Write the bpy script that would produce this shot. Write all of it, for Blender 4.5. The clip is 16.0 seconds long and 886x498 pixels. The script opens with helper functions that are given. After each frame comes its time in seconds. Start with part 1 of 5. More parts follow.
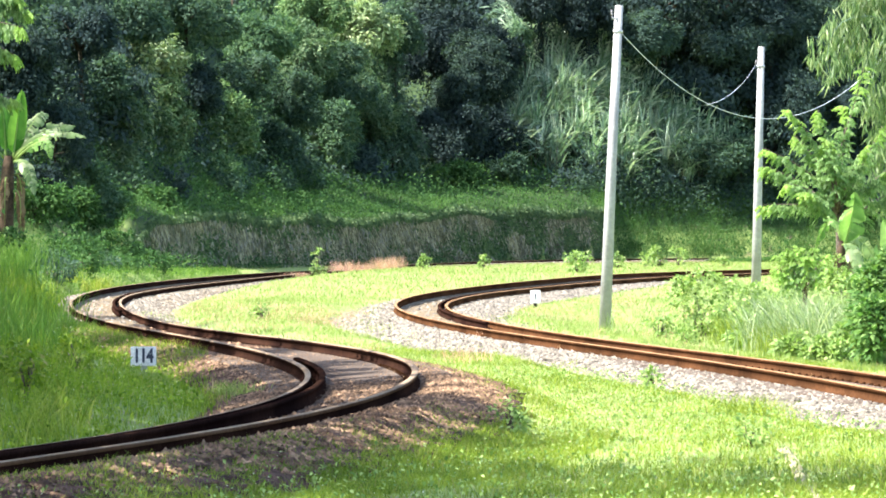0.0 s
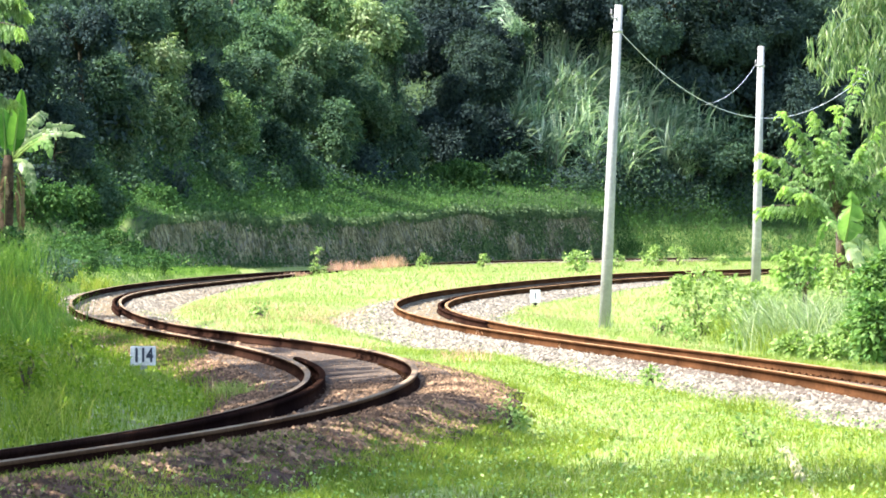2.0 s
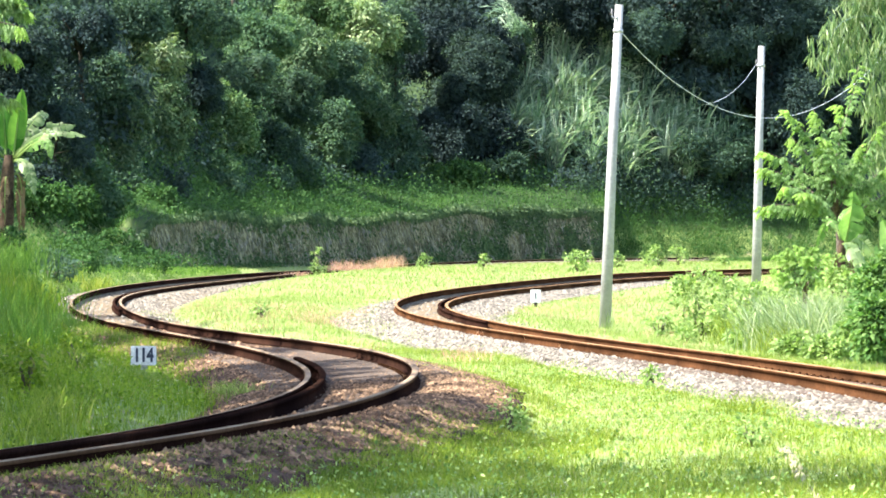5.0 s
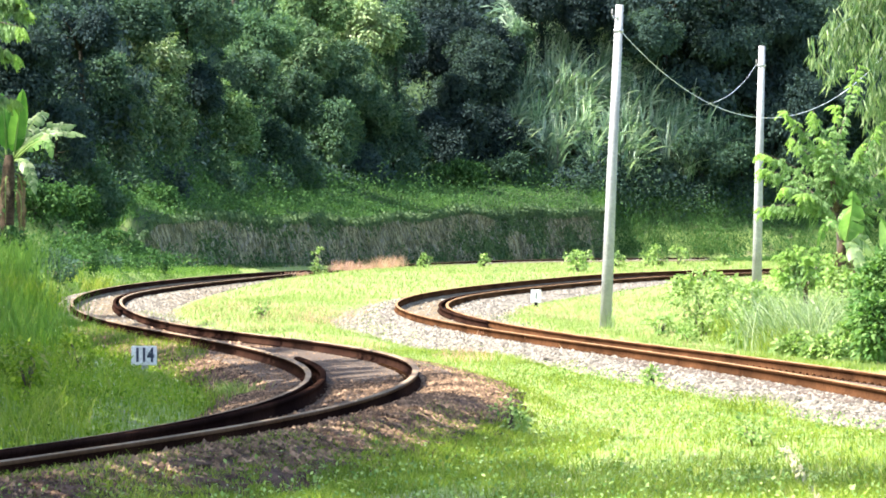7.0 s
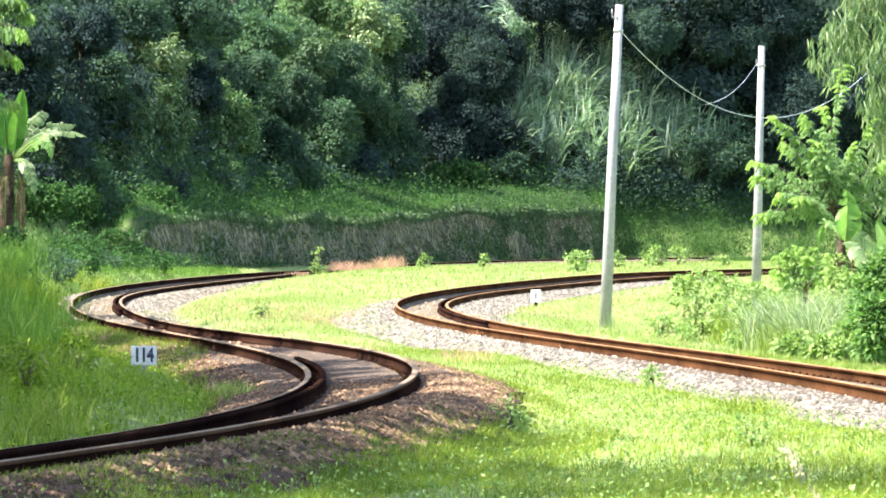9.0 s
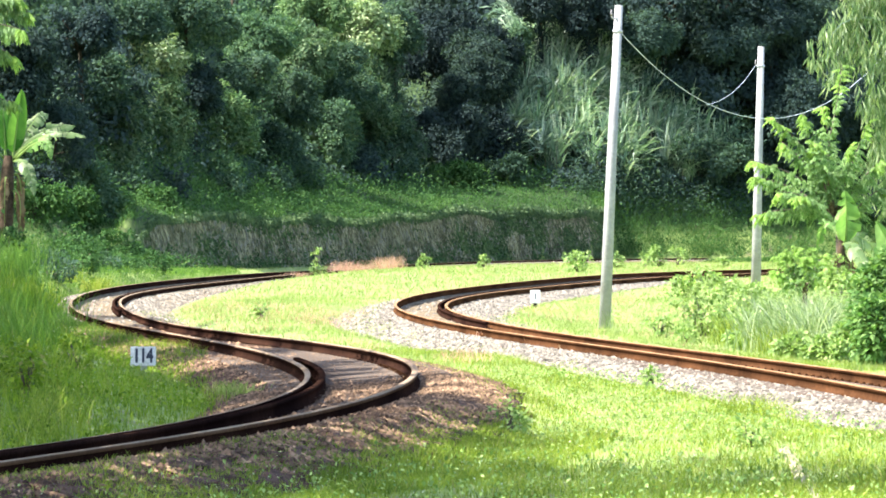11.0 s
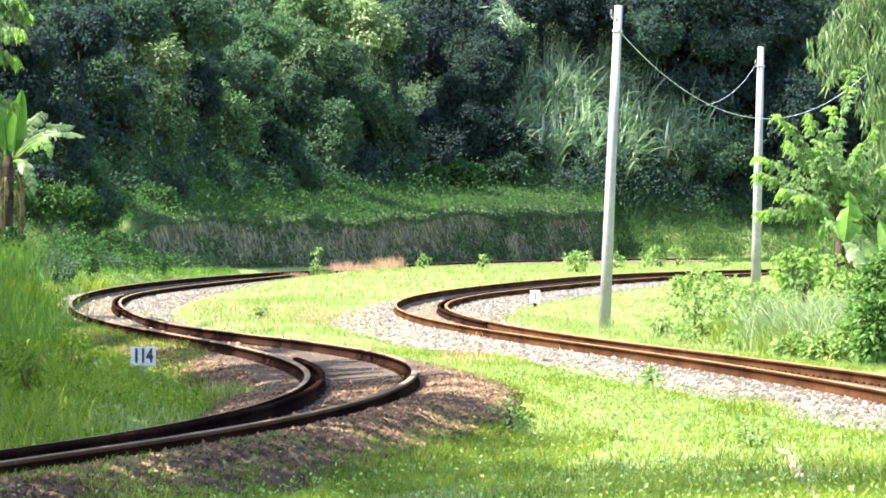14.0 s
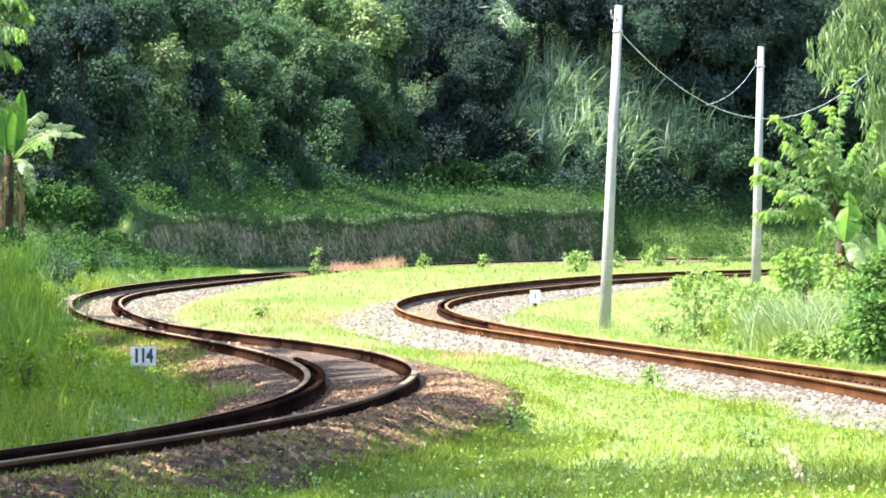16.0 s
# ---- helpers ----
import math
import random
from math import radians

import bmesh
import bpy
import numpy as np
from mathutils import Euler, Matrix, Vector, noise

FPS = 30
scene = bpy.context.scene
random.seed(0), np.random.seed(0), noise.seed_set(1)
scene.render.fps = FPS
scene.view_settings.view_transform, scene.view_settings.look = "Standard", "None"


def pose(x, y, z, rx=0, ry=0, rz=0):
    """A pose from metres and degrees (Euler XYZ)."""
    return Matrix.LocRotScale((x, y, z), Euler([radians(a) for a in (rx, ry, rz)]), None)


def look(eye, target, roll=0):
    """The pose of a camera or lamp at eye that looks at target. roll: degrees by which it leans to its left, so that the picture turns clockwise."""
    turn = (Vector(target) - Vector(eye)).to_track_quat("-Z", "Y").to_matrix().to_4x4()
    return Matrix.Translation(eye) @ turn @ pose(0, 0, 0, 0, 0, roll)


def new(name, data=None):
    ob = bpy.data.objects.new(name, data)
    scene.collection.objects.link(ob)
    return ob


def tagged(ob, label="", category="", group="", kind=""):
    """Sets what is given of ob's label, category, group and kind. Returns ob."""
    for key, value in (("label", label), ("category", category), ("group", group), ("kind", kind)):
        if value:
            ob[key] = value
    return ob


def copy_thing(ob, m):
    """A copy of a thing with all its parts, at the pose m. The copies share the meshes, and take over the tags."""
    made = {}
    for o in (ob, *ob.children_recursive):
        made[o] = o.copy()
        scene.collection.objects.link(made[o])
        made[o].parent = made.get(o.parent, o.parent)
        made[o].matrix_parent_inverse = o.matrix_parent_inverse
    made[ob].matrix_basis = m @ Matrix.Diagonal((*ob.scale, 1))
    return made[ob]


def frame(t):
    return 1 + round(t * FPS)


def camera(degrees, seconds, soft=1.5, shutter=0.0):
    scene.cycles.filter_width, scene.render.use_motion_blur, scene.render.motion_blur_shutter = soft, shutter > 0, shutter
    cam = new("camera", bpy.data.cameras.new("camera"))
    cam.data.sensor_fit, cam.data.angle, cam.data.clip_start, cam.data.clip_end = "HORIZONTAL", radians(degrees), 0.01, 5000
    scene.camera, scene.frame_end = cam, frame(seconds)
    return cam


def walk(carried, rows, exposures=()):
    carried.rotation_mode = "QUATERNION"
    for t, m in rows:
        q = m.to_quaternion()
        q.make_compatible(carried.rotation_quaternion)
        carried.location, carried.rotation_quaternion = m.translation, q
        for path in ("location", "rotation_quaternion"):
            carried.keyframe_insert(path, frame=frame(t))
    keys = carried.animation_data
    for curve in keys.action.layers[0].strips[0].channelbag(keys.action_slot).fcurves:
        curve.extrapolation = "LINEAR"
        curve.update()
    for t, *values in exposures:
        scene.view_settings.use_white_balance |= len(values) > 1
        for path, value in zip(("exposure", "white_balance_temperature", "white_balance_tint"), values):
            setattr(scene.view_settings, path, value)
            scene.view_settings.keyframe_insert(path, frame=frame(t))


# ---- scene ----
EYE = 1.75  # the lens stands this high over the grass
cam = camera(7.178, 16.0, soft=1.8)
# a tripod on soft ground: tiny wobbles, in thousandths of a degree (turn, nod)
WOBBLE = ((0, 2, 4), (0.5, 0, -1), (1, 0, -2), (1.5, 0, -2), (2, 0, 0), (2.5, 6, -2), (3, 1, -2), (3.5, -1, -1), (4, 4, -1), (5.2, 3, -1),
          (6.5, 3, -2), (7, 7, -2), (7.5, 4, -1), (8, 3, 3), (8.5, 6, -2), (9, 5, -2), (10.2, 2, 1), (11.5, 0, 4), (12, 0, 3), (12.5, 0, -9),
          (13, 0, 4), (13.5, -7, 5), (14, -1, 4), (14.5, -1, 2), (15, 0, 4), (15.5, -7, 4), (16, 0, 4))
walk(cam, [(t, pose(0, 0, EYE, 89.8946 + n / 1000, 0, a / 1000)) for t, a, n in WOBBLE], [(0, 2.03, 6250, 15), (16, 2.03, 6250, 15)])

# ---- light ----
SUN_WAY = Vector((-0.62, -0.12, 0.775)).normalized()  # towards the sun
world = bpy.data.worlds.new("sky")
scene.world = world
world.use_nodes = True
sky = world.node_tree.nodes.new("ShaderNodeTexSky")
sky.sky_type, sky.sun_disc = "NISHITA", False
sky.sun_elevation = math.asin(SUN_WAY.z)
sky.sun_rotation = math.atan2(SUN_WAY.x, SUN_WAY.y)
sky.air_density, sky.dust_density = 1.0, 2.0
world.node_tree.links.new(sky.outputs[0], world.node_tree.nodes["Background"].inputs[0])
world.node_tree.nodes["Background"].inputs[1].default_value = 0.147
sun = new("sun", bpy.data.lights.new("sun", "SUN"))
sun.data.energy, sun.data.angle, sun.data.color = 4.8, radians(0.55), (1.0, 0.95, 0.86)
sun.matrix_basis = look(SUN_WAY * 100, (0, 0, 0))


# ---- materials ----
def nodes(name):
    m = bpy.data.materials.new(name)
    m.use_nodes = True
    t = m.node_tree
    return m, t, t.nodes["Principled BSDF"]


def add(t, kind, **inputs):
    n = t.nodes.new("ShaderNode" + kind)
    for k, v in inputs.items():
        n.inputs[k.replace("_", " ")].default_value = v
    return n


def ramp(t, fac, stops):
    r = t.nodes.new("ShaderNodeValToRGB")
    while len(r.color_ramp.elements) < len(stops):
        r.color_ramp.elements.new(0.5)
    for e, (p, c) in zip(r.color_ramp.elements, stops):
        e.position, e.color = p, (*c, 1)
    t.links.new(fac, r.inputs[0])
    return r.outputs[0]


def mixed(t, a, b, fac, how="MIX"):
    n = t.nodes.new("ShaderNodeMix")
    n.data_type, n.blend_type = "RGBA", how
    for s, v in ((0, fac), (6, a), (7, b)):
        if isinstance(v, (float, int)):
            n.inputs[s].default_value = v
        elif isinstance(v, tuple):
            n.inputs[s].default_value = (*v, 1)
        else:
            t.links.new(v, n.inputs[s])
    return n.outputs[2]


def wave(t, scale, detail=4, rough=0.6, where="Object"):
    c = t.nodes.new("ShaderNodeTexCoord")
    n = add(t, "TexNoise", Scale=scale, Detail=detail, Roughness=rough)
    t.links.new(c.outputs[where], n.inputs[0])
    return n.outputs[0]


def bumped(t, bsdf, height, strength, distance=0.02):
    b = add(t, "Bump", Strength=strength, Distance=distance)
    t.links.new(height, b.inputs["Height"])
    t.links.new(b.outputs[0], bsdf.inputs["Normal"])


def leafy(name, dark, mid, light, shine=0.35, gloss=0.45, patch=0.6, odd=None, own_much=0.0):
    """Foliage: each leaf a shade of its own, patches over the whole plant, light shining through."""
    m, t, p = nodes(name)
    isl = t.nodes.new("ShaderNodeNewGeometry").outputs["Random Per Island"]
    stops = [(0.0, dark), (0.5, mid), (0.93, light)]
    if odd:
        stops.append((0.97, odd))
    leaf = ramp(t, isl, stops)
    spot = ramp(t, wave(t, patch, 3), [(0.3, (0.55, 0.60, 0.56)), (0.7, (1.3, 1.22, 1.1))])
    own = ramp(t, t.nodes.new("ShaderNodeObjectInfo").outputs["Random"], [(0.0, (0.68, 0.72, 0.74)), (0.6, (1.0, 1.02, 0.98)), (1.0, (1.2, 1.28, 1.0))])
    col = mixed(t, mixed(t, leaf, spot, 1.0, "MULTIPLY"), own, own_much, "MULTIPLY")
    t.links.new(col, p.inputs["Base Color"])
    p.inputs["Roughness"].default_value = gloss
    p.inputs["Specular IOR Level"].default_value = 0.13 if gloss < 0.58 else 0.05
    tr = t.nodes.new("ShaderNodeBsdfTranslucent")
    t.links.new(mixed(t, col, (0.95, 1.08, 0.6), 1.0, "MULTIPLY"), tr.inputs[0])
    mx = t.nodes.new("ShaderNodeMixShader")
    mx.inputs[0].default_value = shine
    t.links.new(p.outputs[0], mx.inputs[1])
    t.links.new(tr.outputs[0], mx.inputs[2])
    t.links.new(mx.outputs[0], t.nodes["Material Output"].inputs[0])
    return m


def plain(name, dark, light, scale, rough=0.8, metal=0.0, bump=0.3, fine=8.0, spread=(0.35, 0.65), vary=False, grain=(0.72, 1.2), shine=None):
    m, t, p = nodes(name)
    col = ramp(t, wave(t, scale, 6), [(spread[0], dark), (spread[1], light)])
    small = wave(t, scale * fine, 3)
    col = mixed(t, col, ramp(t, small, [(0.3, (grain[0],) * 3), (0.7, (grain[1],) * 3)]), 1.0, "MULTIPLY")
    if vary:
        isl = t.nodes.new("ShaderNodeNewGeometry").outputs["Random Per Island"]
        col = mixed(t, col, ramp(t, isl, [(0, (0.4, 0.4, 0.4)), (0.7, (1.1, 1.08, 1.05)), (1, (1.6, 1.55, 1.5))]), 1.0, "MULTIPLY")
    t.links.new(col, p.inputs["Base Color"])
    p.inputs["Roughness"].default_value, p.inputs["Metallic"].default_value = rough, metal
    p.inputs["Specular IOR Level"].default_value = shine if shine is not None else 0.05 if rough > 0.6 else 0.5
    if bump:
        bumped(t, p, small, bump)
    return m


GRASS = leafy("grass_blade", (0.095, 0.165, 0.017), (0.23, 0.31, 0.038), (0.33, 0.39, 0.075), 0.42, 0.5, 0.35, (0.36, 0.32, 0.14))
GRASS_SHORT = leafy("grass_sunny", (0.165, 0.245, 0.062), (0.26, 0.345, 0.104), (0.35, 0.41, 0.16), 0.42, 0.5, 0.25, (0.47, 0.40, 0.24))
VERGE = leafy("verge_blade", (0.092, 0.178, 0.011), (0.188, 0.295, 0.022), (0.285, 0.375, 0.045), 0.42, 0.5, 0.35, (0.34, 0.32, 0.13))
BUSH = leafy("bush_leaf", (0.06, 0.15, 0.036), (0.115, 0.235, 0.06), (0.20, 0.325, 0.10), 0.4, 0.5, 0.5)
BANK = leafy("bank_blade", (0.060, 0.145, 0.022), (0.110, 0.225, 0.036), (0.18, 0.30, 0.06), 0.4, 0.5, 0.35)
HERB = leafy("herb_leaf", (0.13, 0.235, 0.066), (0.26, 0.385, 0.120), (0.42, 0.53, 0.21), 0.42, 0.45, 0.5)
DRY_RED = leafy("dry_red_grass", (0.38, 0.19, 0.15), (0.54, 0.32, 0.26), (0.60, 0.45, 0.36), 0.35, 0.6, 1.0)
SEED = leafy("seed_head", (0.5, 0.5, 0.4), (0.62, 0.62, 0.52), (0.75, 0.75, 0.66), 0.3, 0.7, 1.0)
DRY = leafy("dry_grass", (0.085, 0.09, 0.060), (0.20, 0.20, 0.135), (0.46, 0.45, 0.33), 0.3, 0.7, 0.6)
# Blue is raised in the next four leaves: distance haze put into their colour.
FOREST_DARK = leafy("forest_leaf_hazy_dark", (0.034, 0.06, 0.0649), (0.047, 0.079, 0.0814), (0.066, 0.103, 0.0968), 0.38, 0.75, 0.35, None, 1.0)
FOREST_MID = leafy("forest_leaf_hazy_green", (0.044, 0.086, 0.066), (0.067, 0.122, 0.088), (0.108, 0.172, 0.1144), 0.4, 0.65, 0.4, None, 1.0)
# Lit version of the green leaf: sunlight on the ridge painted as paler colour.
FOREST_LIT = leafy("forest_leaf_hazy_lit", (0.054, 0.108, 0.0572), (0.1, 0.17, 0.0946), (0.19, 0.265, 0.154), 0.33, 0.6, 0.5, None, 1.0)
# A dark leaf, lowered further so that shade sits in its colour.
FOREST_SHADE_BLACK = leafy("forest_leaf_shade_blackish", (0.019, 0.033, 0.0374), (0.029, 0.049, 0.0517), (0.045, 0.07, 0.066), 0.3, 0.7, 0.35, None, 1.0)
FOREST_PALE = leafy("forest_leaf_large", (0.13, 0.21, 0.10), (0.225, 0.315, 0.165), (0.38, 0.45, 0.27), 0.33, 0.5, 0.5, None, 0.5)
WALL_LEAF = leafy("wall_creeper_leaf", (0.045, 0.092, 0.040), (0.078, 0.14, 0.06), (0.13, 0.20, 0.09), 0.33, 0.5, 0.5)
CREEPER = leafy("creeper_leaf", (0.030, 0.078, 0.026), (0.046, 0.112, 0.035), (0.072, 0.148, 0.047), 0.33, 0.6, 0.3)
CANE = leafy("cane_leaf", (0.110, 0.190, 0.140), (0.235, 0.345, 0.260), (0.52, 0.60, 0.53), 0.36, 0.35, 0.3, None, 0.8)
BANANA = leafy("banana_leaf", (0.05, 0.16, 0.025), (0.09, 0.23, 0.04), (0.14, 0.29, 0.06), 0.5, 0.55, 3.0)
TERRACE = leafy("terrace_blade", (0.048, 0.122, 0.032), (0.076, 0.165, 0.044), (0.11, 0.205, 0.058), 0.3, 0.6, 0.3)
BANANA_PALE = leafy("banana_pale_leaf", (0.11, 0.23, 0.06), (0.18, 0.32, 0.10), (0.28, 0.42, 0.17), 0.5, 0.5, 3.0)
BANANA_DRY = leafy("banana_dry_leaf", (0.10, 0.07, 0.04), (0.17, 0.12, 0.07), (0.26, 0.20, 0.12), 0.2, 0.7, 2.0)
BRIGHT = leafy("tree_leaf_bright", (0.11, 0.22, 0.07), (0.185, 0.32, 0.115), (0.29, 0.43, 0.185), 0.45, 0.45, 1.2)
BRIGHT_TIP = leafy("tree_leaf_tip", (0.18, 0.34, 0.065), (0.26, 0.43, 0.09), (0.36, 0.52, 0.15), 0.45, 0.45, 1.2)
BAMBOO = leafy("bamboo_leaf", (0.085, 0.16, 0.065), (0.165, 0.255, 0.11), (0.31, 0.38, 0.21), 0.4, 0.3, 0.8)
PALE_BLADE = leafy("pale_blade", (0.12, 0.20, 0.08), (0.24, 0.33, 0.16), (0.42, 0.47, 0.30), 0.4, 0.3, 0.8)
BARK = plain("bark", (0.06, 0.045, 0.035), (0.20, 0.17, 0.13), 9.0, 0.9, 0, 0.6)
BARK_DARK = plain("mossy_bark", (0.018, 0.018, 0.012), (0.06, 0.055, 0.038), 9.0, 0.9, 0, 0.6)
TRUNK_BANANA = plain("banana_stem", (0.02, 0.014, 0.010), (0.095, 0.07, 0.042), 5.0, 0.8, 0, 0.5)
CONCRETE = plain("pole_concrete", (0.27, 0.27, 0.26), (0.385, 0.385, 0.37), 1.6, 0.85, 0, 0.1, 9, grain=(0.85, 1.08))
SLEEPER = plain("sleeper_dirty_concrete", (0.062, 0.047, 0.036), (0.14, 0.110, 0.083), 3.0, 0.85, 0, 0.3, 9)
RAIL = plain("rusty_rail", (0.030, 0.0145, 0.0072), (0.088, 0.041, 0.0185), 0.35, 0.95, 0.0, 0.05, 60, grain=(0.6, 1.3), shine=0.0)
RAIL_OLD = plain("dark_greasy_rail", (0.012, 0.0062, 0.0050), (0.034, 0.0170, 0.0108), 0.3, 0.95, 0.0, 0.05, 60, grain=(0.6, 1.3), shine=0.0)
RAIL_SIDE = plain("rail_head_side", (0.060, 0.034, 0.019), (0.115, 0.068, 0.038), 0.3, 0.95, 0.0, 0.05, 30, grain=(0.8, 1.15), shine=0.0)
RAIL_TOP = plain("rail_running_band", (0.15, 0.108, 0.068), (0.27, 0.20, 0.13), 0.3, 0.85, 0.0, 0.05, 30, grain=(0.85, 1.1), shine=0.02)
RAIL_TOP_RUST = plain("rusty_running_band", (0.17, 0.095, 0.045), (0.30, 0.185, 0.095), 0.3, 0.85, 0.0, 0.05, 30, grain=(0.85, 1.1), shine=0.02)
GALVANISED = plain("galvanised_iron", (0.30, 0.30, 0.30), (0.5, 0.5, 0.5), 8.0, 0.5, 0.6, 0.1)
WIRE = plain("wire", (0.47, 0.49, 0.53), (0.60, 0.62, 0.66), 3.0, 0.5, 0.1, 0.0)
PORCELAIN = plain("porcelain", (0.12, 0.11, 0.10), (0.20, 0.19, 0.18), 9.0, 0.3, 0, 0.0)
SIGN_WHITE = plain("sign_white_paint", (0.60, 0.59, 0.56), (0.80, 0.79, 0.75), 6.0, 0.6, 0, 0.1)
SIGN_INK = plain("sign_ink", (0.015, 0.02, 0.04), (0.03, 0.035, 0.06), 8.0, 0.6, 0, 0.0)
STONE_PALE = plain("ballast_pale", (0.115, 0.104, 0.081), (0.265, 0.241, 0.194), 4.0, 0.85, 0, 0.3, 6, vary=True)
STONE_BROWN = plain("ballast_rusty", (0.062, 0.040, 0.025), (0.255, 0.170, 0.103), 2.5, 0.9, 0, 0.3, 6, vary=True)
WALL_STONE = plain("wall_masonry", (0.085, 0.088, 0.062), (0.21, 0.205, 0.155), 1.2, 0.9, 0, 0.6, 7)


def ground_material():
    m, t, p = nodes("ground_soil_and_turf")
    turf = ramp(t, wave(t, 0.6, 5), [(0.3, (0.125, 0.18, 0.045)), (0.6, (0.20, 0.26, 0.072)), (0.8, (0.275, 0.305, 0.115))])
    soil = ramp(t, wave(t, 2.5, 6), [(0.35, (0.10, 0.075, 0.05)), (0.7, (0.27, 0.21, 0.15))])
    w = ramp(t, wave(t, 0.9, 6), [(0.55, (0, 0, 0)), (0.72, (1, 1, 1))])
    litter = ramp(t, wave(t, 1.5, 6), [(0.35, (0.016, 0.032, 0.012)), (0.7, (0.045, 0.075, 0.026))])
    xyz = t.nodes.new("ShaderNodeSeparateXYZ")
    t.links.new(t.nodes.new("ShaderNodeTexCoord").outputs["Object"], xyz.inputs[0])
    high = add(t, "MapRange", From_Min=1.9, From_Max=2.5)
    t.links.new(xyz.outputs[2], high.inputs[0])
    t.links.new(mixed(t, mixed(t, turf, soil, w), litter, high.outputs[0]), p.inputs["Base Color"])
    p.inputs["Roughness"].default_value = 0.95
    p.inputs["Specular IOR Level"].default_value = 0.1
    bumped(t, p, wave(t, 14, 4), 0.25, 0.02)
    return m


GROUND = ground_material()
BED_PALE = plain("ballast_bed_pale", (0.125, 0.112, 0.086), (0.265, 0.238, 0.186), 9.0, 0.95, 0, 0.8, 5)
PATH_SAND = plain("trodden_sand", (0.21, 0.195, 0.10), (0.32, 0.29, 0.175), 6.0, 0.95, 0, 0.5, 6)
BED_TAN = plain("dusty_bed", (0.10, 0.075, 0.045), (0.21, 0.165, 0.10), 3.0, 0.95, 0, 0.6, 9)
BED_BROWN = plain("ballast_bed_rusty", (0.042, 0.026, 0.018), (0.12, 0.074, 0.050), 8.0, 0.95, 0, 0.8, 5)


# ---- building ----
def smooth(a, b, x):
    u = np.clip((np.asarray(x, float) - a) / (b - a), 0, 1)
    return u * u * (3 - 2 * u)


def spline(xk, yk):
    """A natural cubic through the knots, straight beyond them."""
    xk, yk = np.array(xk, float), np.array(yk, float)
    n, h = len(xk), np.diff(xk)
    a, r = np.eye(n), np.zeros(n)
    for i in range(1, n - 1):
        a[i, i - 1:i + 2] = h[i - 1], 2 * (h[i - 1] + h[i]), h[i]
        r[i] = 6 * ((yk[i + 1] - yk[i]) / h[i] - (yk[i] - yk[i - 1]) / h[i - 1])
    m = np.linalg.solve(a, r)

    def at(x):
        x = np.asarray(x, float)
        c = np.clip(x, xk[0], xk[-1])
        i = np.clip(np.searchsorted(xk, c) - 1, 0, n - 2)
        d, e, s = c - xk[i], xk[i + 1] - c, h[i]
        v = m[i] * e**3 / (6 * s) + m[i + 1] * d**3 / (6 * s) + (yk[i] / s - m[i] * s / 6) * e + (yk[i + 1] / s - m[i + 1] * s / 6) * d
        lo = (yk[1] - yk[0]) / h[0] - h[0] * m[1] / 6
        hi = (yk[-1] - yk[-2]) / h[-1] + h[-1] * m[-2] / 6
        return v + np.minimum(x - xk[0], 0) * lo + np.maximum(x - xk[-1], 0) * hi
    return at


def mesh_of(name, verts, quads=None, tris=None, material=None, shade=False):
    """A mesh from arrays of corners, four- and three-sided faces."""
    verts = np.asarray(verts, np.float32).reshape(-1, 3)
    parts, sizes = [], []
    for f, k in ((quads, 4), (tris, 3)):
        if f is not None and len(f):
            f = np.asarray(f, np.int32).reshape(-1, k)
            parts.append(f.ravel()), sizes.append(np.full(len(f), k, np.int32))
    loops, sizes = np.concatenate(parts), np.concatenate(sizes)
    me = bpy.data.meshes.new(name)
    me.vertices.add(len(verts)), me.loops.add(len(loops)), me.polygons.add(len(sizes))
    me.vertices.foreach_set("co", verts.ravel())
    me.loops.foreach_set("vertex_index", loops)
    me.polygons.foreach_set("loop_start", np.concatenate([[0], np.cumsum(sizes)[:-1]]).astype(np.int32))
    if shade:
        me.polygons.foreach_set("use_smooth", np.ones(len(sizes), bool))
    me.update(calc_edges=True)
    if material:
        me.materials.append(material)
    return me


def part(name, data, material=None, parent=None, label=""):
    """One mesh object, from a bmesh or a mesh, under a thing or a part."""
    if isinstance(data, bmesh.types.BMesh):
        me = bpy.data.meshes.new(name)
        data.to_mesh(me), data.free()
        data = me
    if material and not data.materials:
        data.materials.append(material)
    ob = new(name, data)
    ob.parent = parent
    return tagged(ob, label) if label else ob


def thing(name, label, category, at=(0, 0, 0), group="", kind=""):
    ob = new(name)
    ob.location = at
    ob.empty_display_size = 0.2
    return tagged(ob, label, category, group, kind)


def sheet(rows):
    """The quads of a grid of rows x columns corners."""
    r, c = rows
    i = np.arange((r - 1) * (c - 1))
    a = i // (c - 1) * c + i % (c - 1)
    return np.stack([a, a + 1, a + c + 1, a + c], 1)


def tube(points, radii, sides=8, cap=True):
    """Corners and faces of a tapered tube along points."""
    pts, v = [Vector(p) for p in points], []
    for i, (p, r) in enumerate(zip(pts, radii)):
        d = (pts[min(i + 1, len(pts) - 1)] - pts[max(i - 1, 0)]).normalized()
        s = d.cross(Vector((0.13, 1, 0.07))).normalized()
        u = s.cross(d)
        v += [p + (s * math.cos(k * math.tau / sides) + u * math.sin(k * math.tau / sides)) * r for k in range(sides)]
    n, q = len(pts), []
    for i in range(n - 1):
        for k in range(sides):
            a, b = i * sides + k, i * sides + (k + 1) % sides
            q.append((a, b, b + sides, a + sides))
    t = []
    if cap:
        v.append(pts[-1]), v.append(pts[0])
        for k in range(sides):
            t.append(((n - 1) * sides + k, (n - 1) * sides + (k + 1) % sides, n * sides))
